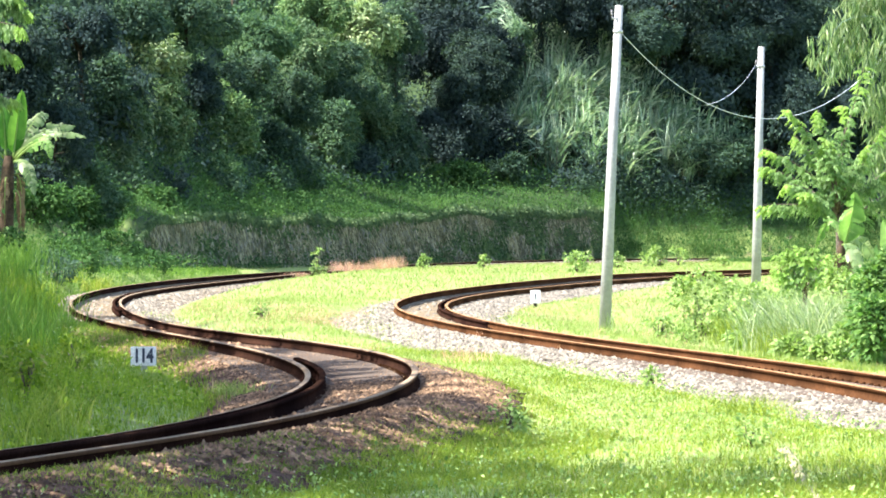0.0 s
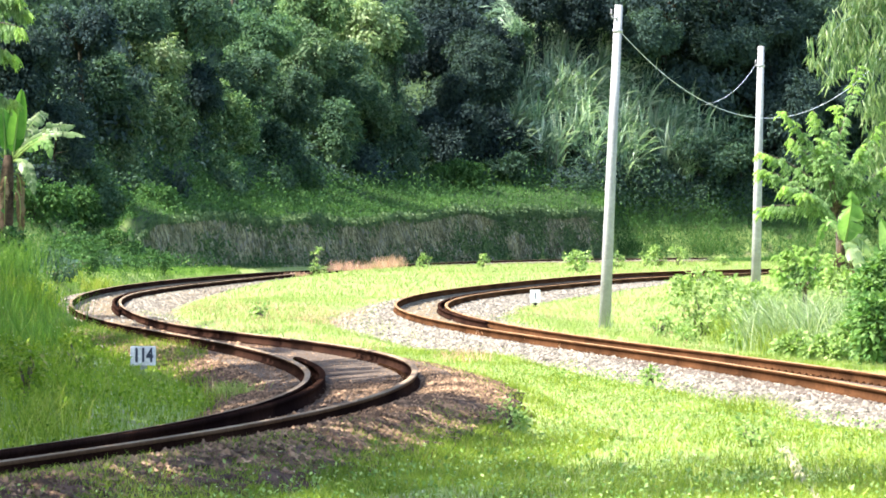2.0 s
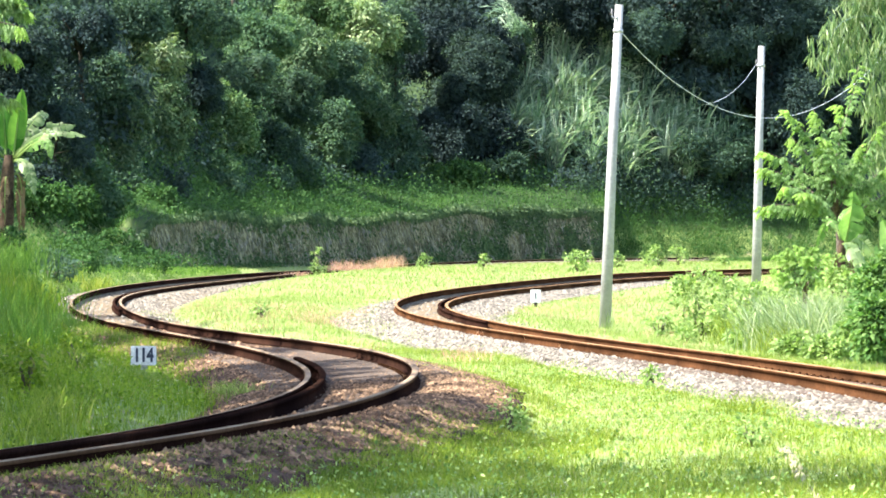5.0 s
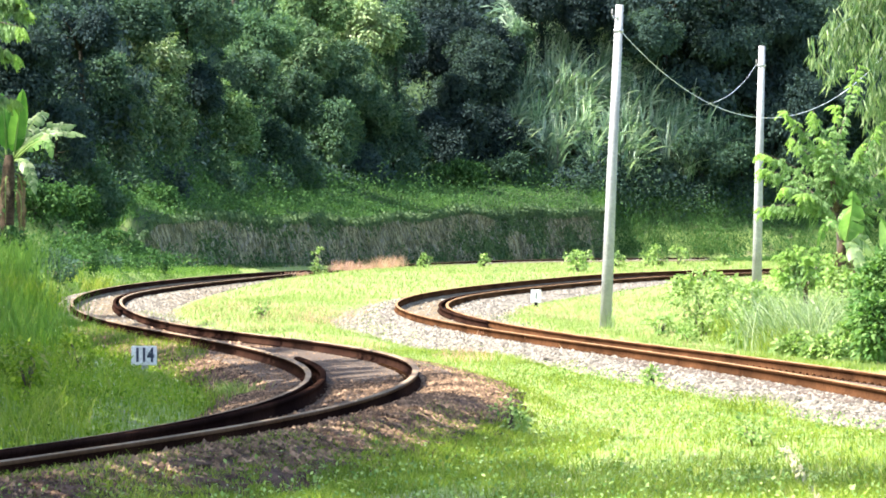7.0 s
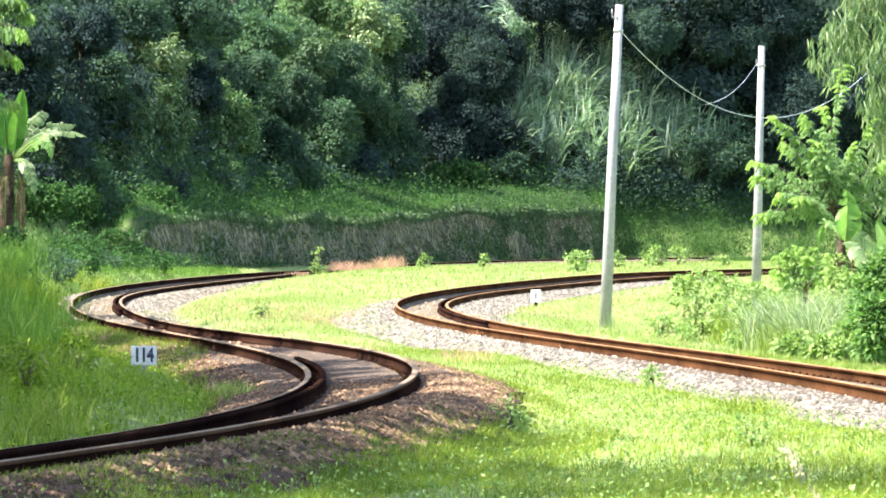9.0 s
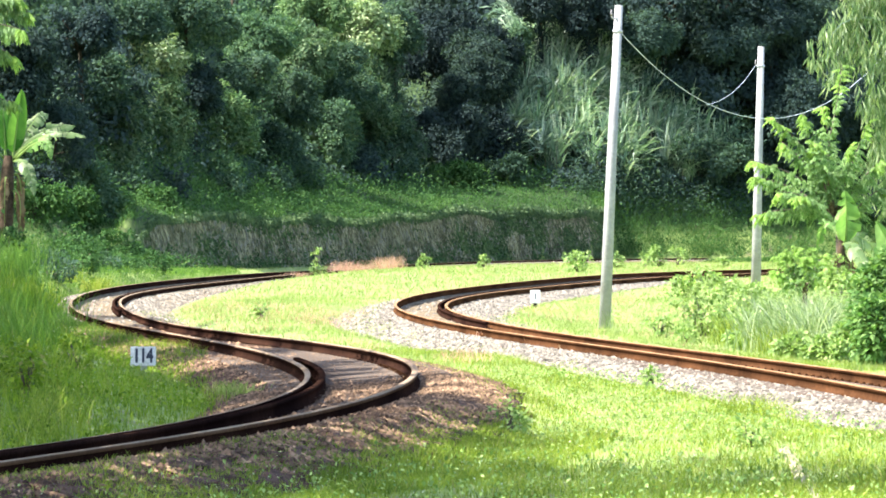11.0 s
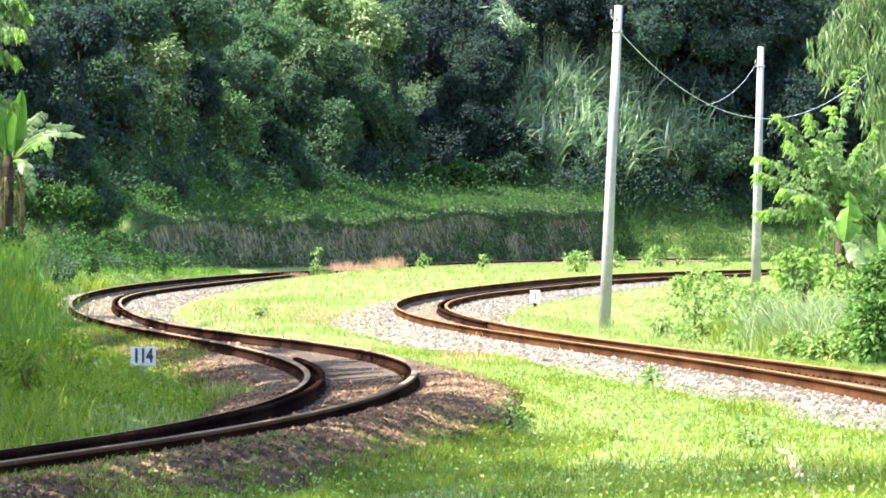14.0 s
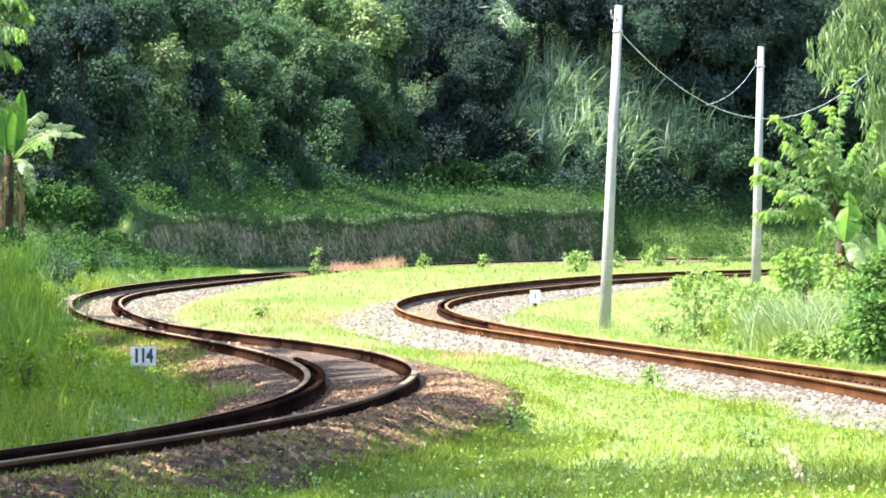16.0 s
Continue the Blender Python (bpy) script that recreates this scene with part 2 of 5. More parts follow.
            t.append(((k + 1) % sides, k, n * sides + 1))
    return np.array([tuple(p) for p in v]), np.array(q), np.array(t).reshape(-1, 3)


def tubes(name, list_of, material, shade=True):
    """Several tubes as one mesh."""
    vs, qs, ts, n = [], [], [], 0
    for pts, rad, sides in list_of:
        v, q, t = tube(pts, rad, sides)
        vs.append(v), qs.append(q + n), ts.append(t + n)
        n += len(v)
    return mesh_of(name, np.concatenate(vs), np.concatenate(qs), np.concatenate(ts), material, shade)


def unit(v):
    return v / np.maximum(np.linalg.norm(v, axis=-1, keepdims=True), 1e-9)


def leaf_mesh(name, base, way, face, length, width, material, fold=0.25, droop=0.0):
    """Many leaves: each a folded blade of six corners from its base, along way, turned to face."""
    n = len(base)
    way = unit(way)
    side = unit(np.cross(way, face))
    up = np.cross(side, way)
    L, W = np.broadcast_to(length, n)[:, None], np.broadcast_to(width, n)[:, None]
    mid = base + way * L * 0.5 - np.array([0, 0, 1]) * (droop * 0.3 * L)
    tip = base + way * L - np.array([0, 0, 1]) * (droop * L)
    v = np.stack([base, mid + side * W * 0.5 + up * W * fold, mid, mid - side * W * 0.5 + up * W * fold, tip], 1)
    i = np.arange(n)[:, None] * 5
    t = np.concatenate([i + np.array([[0, 1, 2]]), i + np.array([[0, 2, 3]]), i + np.array([[1, 4, 2]]), i + np.array([[2, 4, 3]])])
    return mesh_of(name, v.reshape(-1, 3), None, t, material)


def flat_leaves(name, base, way, face, length, width, material):
    """Many small far leaves, each one four-cornered."""
    n = len(base)
    way = unit(way)
    side = unit(np.cross(way, face))
    up = np.cross(side, way)
    L, W = np.broadcast_to(length, n)[:, None], np.broadcast_to(width, n)[:, None]
    v = np.stack([base, base + way * L * 0.45 + side * W * 0.5 + up * W * 0.15, base + way * L - up * L * 0.12, base + way * L * 0.45 - side * W * 0.5 + up * W * 0.15], 1)
    return mesh_of(name, v.reshape(-1, 3), np.arange(n * 4).reshape(-1, 4), None, material)


def blades(name, base, height, width, lean, material, rng, joints=2):
    """Many grass blades: bent, tapered strips that rise from their bases."""
    n = len(base)
    az = rng.uniform(0, math.tau, n)
    out = np.stack([np.cos(az), np.sin(az), np.zeros(n)], 1)
    yaw = rng.uniform(0, math.tau, n)
    side = np.stack([np.cos(yaw), np.sin(yaw), np.zeros(n)], 1)
    H, W, B = np.broadcast_to(height, n)[:, None], np.broadcast_to(width, n)[:, None], (np.broadcast_to(lean, n) * rng.uniform(0.3, 1.3, n))[:, None]
    up = np.array([0, 0, 1.0])
    rows = []
    for j in range(joints):
        u = j / joints
        c = base + up * H * (u - 0.25 * B * u * u) + out * H * B * u * u
        rows += [c - side * W * 0.5 * (1 - 0.5 * u), c + side * W * 0.5 * (1 - 0.5 * u)]
    rows.append(base + up * H * (1 - 0.25 * B) + out * H * B)
    k = 2 * joints + 1
    v = np.stack(rows, 1).reshape(-1, 3)
    i = np.arange(n)[:, None] * k
    q = np.concatenate([i + np.array([[2 * j, 2 * j + 1, 2 * j + 3, 2 * j + 2]]) for j in range(joints - 1)]) if joints > 1 else None
    t = i + np.array([[k - 3, k - 2, k - 1]])
    return mesh_of(name, v, q, t, material)


# ---- the two lines ----
LEFT_X = spline((42, 55, 68, 80, 95, 115, 140, 165, 195, 230, 270, 320, 345, 370, 395, 415, 440),
                (-4.195, -1.917, -0.927, -1.014, -2.226, -4.543, -6.661, -8.111, -9.079, -8.874, -7.575, -5.332, -3.2, 1.5, 9.0, 19.0, 33.0))
LEFT_Z = spline((42, 75, 115, 165, 230, 300, 330, 350, 440), [EYE + v for v in (-1.506, -1.441, -1.470, -1.532, -1.534, -1.534, -1.530, -1.43, -1.36)])
LEFT_CANT = spline((42, 75, 115, 165, 230, 320), (0.067, 0.10, -0.031, -0.04, -0.112, -0.012))
RIGHT_X = spline((68, 80, 95, 115, 135, 160, 190, 220, 255, 295, 330), (5.85, 5.028, 3.709, 1.684, 0.218, -0.493, 0.65, 3.354, 7.523, 17.524, 32.0))
RIGHT_Z = spline((68, 110, 160, 220, 345), [EYE + v for v in (-1.669, -1.603, -1.532, -1.429, -1.336)])
RIGHT_CANT = spline((68, 110, 160, 220, 345), (0.007, -0.049, -0.05, -0.12, -0.026))
# the foot of the hill: how far off it is, from side to side
FOOT = spline((-60, -45, -36, -28, -20, -14.5, -12.7, -6.7, 1.15, 8.8, 20, 40, 80), (60, 120, 180, 225, 265, 290, 300, 345, 385, 400, 410, 420, 425))
WALL_FROM, WALL_TO = -13.5, 9.3


def behind_foot(x, y):
    x = np.clip(x, -60, 80)
    g = (FOOT(x + 0.5) - FOOT(x - 0.5))
    return (y - FOOT(x)) / np.sqrt(1 + g * g)


def land(x, y):
    """The height of the ground."""
    x, y = np.asarray(x, float), np.asarray(y, float)
    z = 0.06 * (1 - 0.75 * smooth(100, 150, y)) * np.sin(x * 0.9 + y * 0.13) * np.sin(y * 0.21 - x * 0.3) + 0.28 * smooth(190, 285, y)
    lx, rx = x - LEFT_X(y), x - RIGHT_X(y)
    z = z - 0.26 * smooth(1.5, 4.0, rx) * (1 - smooth(150, 205, y)) * smooth(60, 90, y)
    bank = np.clip(-lx - 2.1, 0, 3.4) * (0.12 + 0.42 * smooth(80, 112, y) + 1.2 * smooth(94, 110, y) * (1 - smooth(122, 142, y)))
    z = z + np.minimum(bank, np.interp(y, (30, 60, 85, 112, 140, 180, 230, 275), (0.1, 0.4, 0.7, 1.5, 1.2, 0.95, 0.5, 0.0)))
    s = behind_foot(x, y)
    on_wall = smooth(WALL_FROM - 1.0, WALL_FROM + 0.3, x) * (1 - smooth(WALL_TO - 0.2, WALL_TO + 0.8, x))
    step = on_wall * smooth(0.0, 0.25, s) + (1 - on_wall) * smooth(-1.0, 6.5, s)
    hill = (2.15 + 0.5 * smooth(-4, 1, x) * on_wall * (1 - smooth(1, 6, s))) * step + 0.50 * np.clip(s, 0, 5.5) + (0.82 + 0.48 * smooth(0, 5, x)) * (np.clip(s - 5.5, 0, 11) + 0.3 * np.clip(s - 16.5, 0, 50))
    z = np.where(s > -1, np.maximum(z * (1 - smooth(0, 3, s)), 0) + hill + 0 * z, z)
    for d, zr in ((lx, LEFT_Z(y)), (rx, RIGHT_Z(y))):
        w = smooth(1.5, 2.6, np.abs(d)) * 1.0
        z = np.where(s < 0.3, (zr - 0.43) * (1 - w) + z * w, z)
    return z


def bed_lean(c, o, y):
    """How the stones follow a line's cant: up with the rails, level between them on the far bends, fading at the shoulders;
    dirt lies heaped against the outer rail of the near bend."""
    a = np.abs(o)
    lean = c * o / 1.133 * np.clip(1 - (a - 0.9) / 1.9, 0, 1)
    w = smooth(140, 170, y) * (1 - smooth(0.40, 0.50, a))
    heap = 0.055 * smooth(0.60, 0.72, o) * (1 - smooth(1.0, 1.5, o)) * (1 - smooth(58, 74, y))
    return lean * (1 - w) - 0.45 * np.abs(c) * w + heap


def bed_top(x, y):
    """The height of what one stands on: ground or heaped stones."""
    z = land(x, y)
    for fx, fz, fc in ((LEFT_X, LEFT_Z, LEFT_CANT), (RIGHT_X, RIGHT_Z, RIGHT_CANT)):
        d = np.abs(x - fx(y))
        z = np.where(d < 2.3, np.maximum(z, fz(y) + np.interp(d, (0.9, 1.15, 1.6, 2.3), (-0.15, -0.18, -0.29, -0.46)) + bed_lean(fc(y), x - fx(y), y)), z)
    return z


def mottle(x, y, size, seed=0):
    """Smooth random patches of about that size, 0 to 1."""
    u, v = np.asarray(x, float) / size + 1000.0, np.asarray(y, float) / size + 1000.0
    i, j = np.floor(u).astype(np.int64), np.floor(v).astype(np.int64)

    def dot(a, b):
        h = (a * 374761393 + b * 668265263 + seed * 97531) & 0x7FFFFFFF
        h = ((h ^ (h >> 13)) * 1274126177) & 0x7FFFFFFF
        return ((h ^ (h >> 16)) & 0xFFFF) / 65535.0
    fu, fv = smooth(0, 1, u - i), smooth(0, 1, v - j)
    return (dot(i, j) * (1 - fu) + dot(i + 1, j) * fu) * (1 - fv) + (dot(i, j + 1) * (1 - fu) + dot(i + 1, j + 1) * fu) * fv


def build_ground():
    ys = np.concatenate([[-3000, -800, -250, -100, -40, 0, 20], np.arange(30, 130, 0.8), np.arange(130, 330, 1.5), np.arange(330, 480, 2.0), [500, 540, 600, 800, 1500, 3000]])
    xs = np.concatenate([[-3000, -900, -300, -120, -70, -50, -40, -32], np.arange(-26, 26, 0.4), [26, 29, 33, 38, 46, 60, 90, 150, 400, 1200, 3000]])
    gx, gy = np.meshgrid(xs, ys)
    v = np.stack([gx, gy, land(gx, gy)], 2).reshape(-1, 3)
    q = sheet((len(ys), len(xs)))
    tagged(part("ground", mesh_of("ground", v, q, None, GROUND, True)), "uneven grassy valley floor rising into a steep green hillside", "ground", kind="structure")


build_ground()


# ---- rails, sleepers and ballast ----
RAIL_SHAPE = ((-0.055, -0.142), (-0.055, -0.130), (-0.012, -0.115), (-0.009, -0.045), (-0.034, -0.034), (-0.035, -0.008), (-0.027, 0.0),
              (0.027, 0.0), (0.035, -0.008), (0.034, -0.034), (0.009, -0.045), (0.012, -0.115), (0.055, -0.130), (0.055, -0.142))


def along(line, ys, offset, lift=0.0):
    """Points on a line's rail, offset metres to the side of its middle."""
    fx, fz, fc = line
    g = fx(ys + 0.25) - fx(ys - 0.25)
    n = np.sqrt(g * g + 0.25)
    return np.stack([fx(ys) + offset * 0.5 / n, ys - offset * g / n, fz(ys) + fc(ys) * offset / 1.133 + lift], 1), np.stack([0.5 / n, -g / n, fc(ys) / 1.133], 1)


def rail_mesh(line, ys, offset, steel, lift=0.0, worn=(5, 6, 7)):
    c, side = along(line, ys, offset, lift)
    shape = np.array(RAIL_SHAPE)
    v = c[:, None] + side[:, None] * shape[None, :, :1] + np.array([0, 0, 1.0]) * shape[None, :, 1:]
    n, k = len(ys), len(shape)
    v = v.reshape(-1, 3)
    i, j = np.meshgrid(np.arange(n - 1), np.arange(k), indexing="ij")
    a, b = (i * k + j).ravel(), (i * k + (j + 1) % k).ravel()
    me = mesh_of("rail", v, np.stack([a, b, b + k, a + k], 1), None, steel)
    caps = bmesh.new()
    caps.from_mesh(me)
    caps.verts.ensure_lookup_table()
    caps.faces.new([caps.verts[m] for m in range(k)])
    caps.faces.new([caps.verts[(n - 1) * k + k - 1 - m] for m in range(k)])
    caps.to_mesh(me), caps.free()
    me.materials.append(RAIL_TOP if steel == RAIL_OLD else RAIL_TOP_RUST)
    band = np.zeros(len(me.polygons), np.int32)
    band[:(n - 1) * k][(np.isin(np.tile(np.arange(k), n - 1), worn))] = 1
    band[:(n - 1) * k][np.tile(np.arange(k), n - 1) == 8] = 2 if 8 in worn else 0
    me.materials.append(RAIL_SIDE)
    me.polygons.foreach_set("material_index", band)
    return me


def sleeper_mesh():
    bm = bmesh.new()
    bmesh.ops.create_cube(bm, size=1)
    for v in bm.verts:
        v.co.x *= 2.0
        v.co.y *= 0.20 if v.co.z < 0 else 0.16
        v.co.z *= 0.16
    bmesh.ops.bevel(bm, geom=bm.edges[:], offset=0.012, segments=1, affect="EDGES")
    me = bpy.data.meshes.new("sleeper")
    bm.to_mesh(me), bm.free()
    me.materials.append(SLEEPER)
    return me


def clip_mesh():
    """A rail clip with its bolt beside a rail's foot."""
    bm = bmesh.new()
    for x, sx, z, sz in ((0, 0.06, 0.006, 0.012), (0.012, 0.025, 0.018, 0.018)):
        r = bmesh.ops.create_cube(bm, size=1)
        for v in r["verts"]:
            v.co = (x + v.co.x * sx, v.co.y * 0.06, z + v.co.z * sz)
    me = bpy.data.meshes.new("rail_clip")
    bm.to_mesh(me), bm.free()
    me.materials.append(RAIL)
    return me


def bed_mesh(line, ys, half, foot, material):
    """The heaped stones under a line, with uneven shoulders."""
    offs = np.concatenate([np.linspace(-foot, -0.75, 13), (-0.64, -0.5, -0.4, -0.2, 0, 0.2, 0.4, 0.5, 0.64), np.linspace(0.75, foot, 13)])
    rng = np.random.default_rng(5)
    p, side = along(line, ys, 0)
    rows = []
    for o in offs:
        slope = abs(o) > 0.8
        q = p + side * np.array([1, 1, 0]) * (o + rng.normal(0, 0.05 * slope, len(ys)))[:, None]
        q[:, 2] += np.interp(abs(o), (0, 0.9, half, half + 0.45, foot), (-0.155, -0.15, -0.18, -0.29, -0.46)) + bed_lean(line[2](ys), o, ys) + rng.normal(0, 0.005 if slope else 0.003, len(ys))
        rows.append(q)
    v = np.stack(rows, 1)
    me = mesh_of("ballast_bed", v.reshape(-1, 3), sheet(v.shape[:2]), None, material, True)
    me.materials.append(BED_TAN)
    between = (np.abs(offs[:-1] + offs[1:]) / 2 < 0.52) & (material == BED_PALE)
    me.polygons.foreach_set("material_index", np.tile(between, len(ys) - 1).astype(np.int32))
    return me


def stones(name, line, ys, density, spread, size, material, seed, dusty=0.85):
    """Loose broken stones over a bed, thinning out at its sides."""
    rng = np.random.default_rng(seed)
    n = int((ys[1] - ys[0]) * 2 * spread * density)
    y = rng.uniform(ys[0], ys[1], n)
    o = rng.uniform(-spread, spread, n)
    keep = rng.random(n) < 1 - smooth(spread * 0.72, spread, np.abs(o))
    y, o = y[keep], o[keep]
    keep = np.abs(np.abs(o) - 0.566) > 0.08
    keep &= (np.abs(o) > 0.55) | (rng.random(len(o)) > dusty * np.maximum(smooth(75, 81, y), 1 - smooth(68, 73, y)))
    y, o = y[keep], o[keep]
    p, side = along(line, y, 0)
    c = p + side * np.array([1, 1, 0]) * o[:, None]
    c[:, 2] += bed_lean(line[2](y), o, y)
    c[:, 2] += np.interp(np.abs(o), (0, 0.9, 1.15, 1.6, 2.3), (-0.15, -0.145, -0.17, -0.28, -0.45))
    c[:, 2] = np.where(np.abs(o) > 1.6, np.maximum(land(c[:, 0], c[:, 1]), c[:, 2]), c[:, 2])
    n = len(y)
    cut = np.array([(1, 0, -0.25), (0, 1, -0.25), (-1, 0, -0.25), (0, -1, -0.25), (0, 0, 1.0)])
    v = cut[None] * rng.uniform(0.55, 1.3, (n, 5, 1)) + rng.normal(0, 0.22, (n, 5, 3))
    a = rng.uniform(0, math.tau, n)
    ca, sa = np.cos(a)[:, None], np.sin(a)[:, None]
    v = np.stack([v[..., 0] * ca - v[..., 1] * sa, v[..., 0] * sa + v[..., 1] * ca, v[..., 2] * 0.62], 2)
    v = c[:, None] + v * (rng.uniform(*size, n) * 0.5)[:, None, None]
    f = np.array([(0, 1, 4), (1, 2, 4), (2, 3, 4), (3, 0, 4)])
    t = (np.arange(n)[:, None, None] * 5 + f[None]).reshape(-1, 3)
    return mesh_of(name, v.reshape(-1, 3), None, t, material)


def steps(stretches):
    return np.concatenate([np.arange(a, b, d) for a, b, d in stretches] + [[stretches[-1][1]]])


def build_line(line, steel, label, ys, guards, sleepers, near_clips):
    track = thing("railway_track", label, "railway track", (0, 0, 0), "railway tracks")
    for o in (-0.5665, 0.5665):
        part("rail", rail_mesh(line, ys, o, steel, 0.0, (5, 6, 7, 8) if o > 0 else (5, 6)), None, track, "rusty steel rail with a worn running band")
    for a, b, o in guards:
        part("guard_rail", rail_mesh(line, ys[(ys >= a) & (ys <= b)], o, RAIL_OLD, -0.004, ()), None, track, "rusty check rail inside the curve")
    fx, fz, fc = line
    me, pos = sleeper_mesh(), np.arange(*sleepers)
    for k, y in enumerate(pos):
        turn = math.atan2(-(fx(y + 0.5) - fx(y - 0.5)), 1.0)
        s = part("sleeper", me, None, track)
        s.matrix_basis = Matrix.Translation((float(fx(y)), y, float(fz(y)) - (0.226 if y < 76 else 0.214 if y < 100 else 0.24 if y < 150 else 0.31))) @ Matrix.Rotation(turn, 4, "Z") @ Matrix.Rotation(-math.atan(fc(y) / 1.133), 4, "Y")
    cm = clip_mesh()
    for y in np.arange(*near_clips):
        turn = math.atan2(-(fx(y + 0.5) - fx(y - 0.5)), 1.0)
        for o, flip in ((-0.48, math.pi), (0.48, 0)):
            p, _ = along(line, np.array([y]), o, -0.135)
            c = part("rail_clip", cm, None, track)
            c.matrix_basis = Matrix.Translation(p[0]) @ Matrix.Rotation(turn + flip, 4, "Z")
    return track


LEFT, RIGHT = (LEFT_X, LEFT_Z, LEFT_CANT), (RIGHT_X, RIGHT_Z, RIGHT_CANT)
LEFT_YS = steps([(30, 60, 1.0), (60, 90, 0.5), (90, 200, 1.0), (200, 430, 2.0)])
RIGHT_YS = steps([(45, 130, 1.0), (130, 190, 0.75), (190, 345, 2.0)])
build_line(LEFT, RAIL_OLD, "single rusty railway track winding through an S bend", LEFT_YS,
           ((30, 86, -0.5665 + 0.155), (147, 330, 0.5665 - 0.155)), (44, 200, 0.62), (66, 84, 0.62))
build_line(RIGHT, RAIL, "rusty railway track sweeping round a bend on pale ballast", RIGHT_YS,
           ((131, 330, 0.5665 - 0.165),), (62, 220, 0.62), (68, 104, 0.62))
FINE = lambda a, b, d: np.arange(a, b + d / 2, d)
for line, ys, half, foot, mat, lab in ((LEFT, np.concatenate([FINE(30, 86, 0.25), FINE(86.5, 128, 0.5)]), 1.15, 1.66, BED_BROWN, "rusty brown ballast bed under the winding track"),
                                 (LEFT, FINE(128, 430, 1.0), 1.15, 2.3, BED_TAN, "dusty tan ballast bed under the far bend"),
                                 (RIGHT, np.concatenate([FINE(45, 130, 0.3), FINE(131, 345, 1.0)]), 1.15, 2.3, BED_PALE, "pale grey ballast bed under the bending track")):
    tagged(part("ballast_bed", bed_mesh(line, ys, half, foot, mat)), lab, "ballast", kind="structure")
for line, span, dense, wide, size, mat, seed, lab in (
        (LEFT, (42, 50), 200, 1.6, (0.03, 0.07), STONE_BROWN, 5, "loose broken brown stones along the rusty track"),
        (LEFT, (50, 77), 330, 1.68, (0.032, 0.085), STONE_BROWN, 1, "loose broken brown stones along the rusty track"),
        (LEFT, (77, 92), 170, 1.75, (0.03, 0.075), STONE_BROWN, 7, "loose broken brown stones along the rusty track"),
        (LEFT, (92, 130), 110, 2.1, (0.04, 0.09), STONE_BROWN, 6, "loose broken brown stones along the rusty track"),
        (LEFT, (128, 290), 32, 2.2, (0.05, 0.11), STONE_PALE, 2, "loose pale grey stones along the far bend"),
        (LEFT, (290, 410), 16, 1.9, (0.06, 0.13), STONE_PALE, 9, "loose pale grey stones along the far bend"),
        (RIGHT, (62, 130), 120, 2.3, (0.04, 0.09), STONE_PALE, 3, "loose pale grey stones beside the track"),
        (RIGHT, (130, 300), 30, 2.3, (0.05, 0.12), STONE_PALE, 4, "loose pale grey stones along the far bend")):
    tagged(part("ballast_stones", stones("ballast_stones", line, span, dense, wide, size, mat, seed)), lab, "ballast", kind="stuff")


# ---- retaining wall at the foot of the hill ----
def build_wall():
    xs = np.arange(WALL_FROM, WALL_TO + 0.05, 0.1)
    ys = FOOT(xs)
    rng = np.random.default_rng(8)
    zs = np.linspace(-0.3, 1, 12)
    g = np.gradient(ys, xs)
    nrm = np.stack([g, -np.ones_like(g)], 1) / np.sqrt(1 + g * g)[:, None]
    top = 2.38 + 0.5 * smooth(-4, 1, xs) + 0.12 * np.sin(xs * 1.7) - 1.5 * (1 - smooth(0, 1.2, xs - WALL_FROM))
    v = []
    for k, u in enumerate(zs):
        off = 0.38 * (1 - u) + rng.normal(0, 0.03, len(xs)) + 0.12
        v.append(np.stack([xs + nrm[:, 0] * off, ys + nrm[:, 1] * off, 0.28 + np.clip(u, -1, 1) * (top - 0.1)], 1))
    v.append(np.stack([xs - nrm[:, 0] * 0.5, ys - nrm[:, 1] * 0.5, top - 0.35], 1))
    v = np.stack(v, 0)
    tagged(part("wall_retaining", mesh_of("wall_retaining", v.reshape(-1, 3), sheet(v.shape[:2]), None, WALL_STONE, False)),
           "old grey stone retaining wall overgrown with dry grass", "wall", kind="structure")
    n = 40000
    x = rng.uniform(WALL_FROM, WALL_TO, n)
    u = np.where(rng.random(n) < 0.25, rng.normal(0.99, 0.05, n), rng.uniform(0.05, 1.02, n))
    gg = np.interp(x, xs, g)
    off = 0.38 * (1 - u) + 0.14
    z = 0.28 + u * (np.interp(x, xs, top) - 0.05)
    base = np.stack([x + off * gg / np.sqrt(1 + gg * gg), FOOT(x) - off / np.sqrt(1 + gg * gg), z], 1)
    patch = np.array([noise.noise((a * 0.55, 0, b * 0.5)) for a, b in zip(x, z)])
    dry = patch > -0.12 + rng.normal(0, 0.12, n) + 1.0 * smooth(0.9, 1.0, u) + 0.2 * smooth(-1, WALL_TO - 1, x)
    way = np.stack([rng.normal(0, 0.25, n), -0.25 + rng.normal(0, 0.15, n), -np.ones(n)], 1)
    face = np.tile((0, -1.0, 0.3), (n, 1)) + rng.normal(0, 0.3, (n, 3))
    tagged(part("hanging_grass", flat_leaves("hanging_grass", base[dry], way[dry], face[dry], rng.uniform(0.2, 0.55, dry.sum()), rng.uniform(0.02, 0.05, dry.sum()), DRY)),
           "dry grey grass hanging down the old wall", "grass", kind="stuff")
    w = ~dry
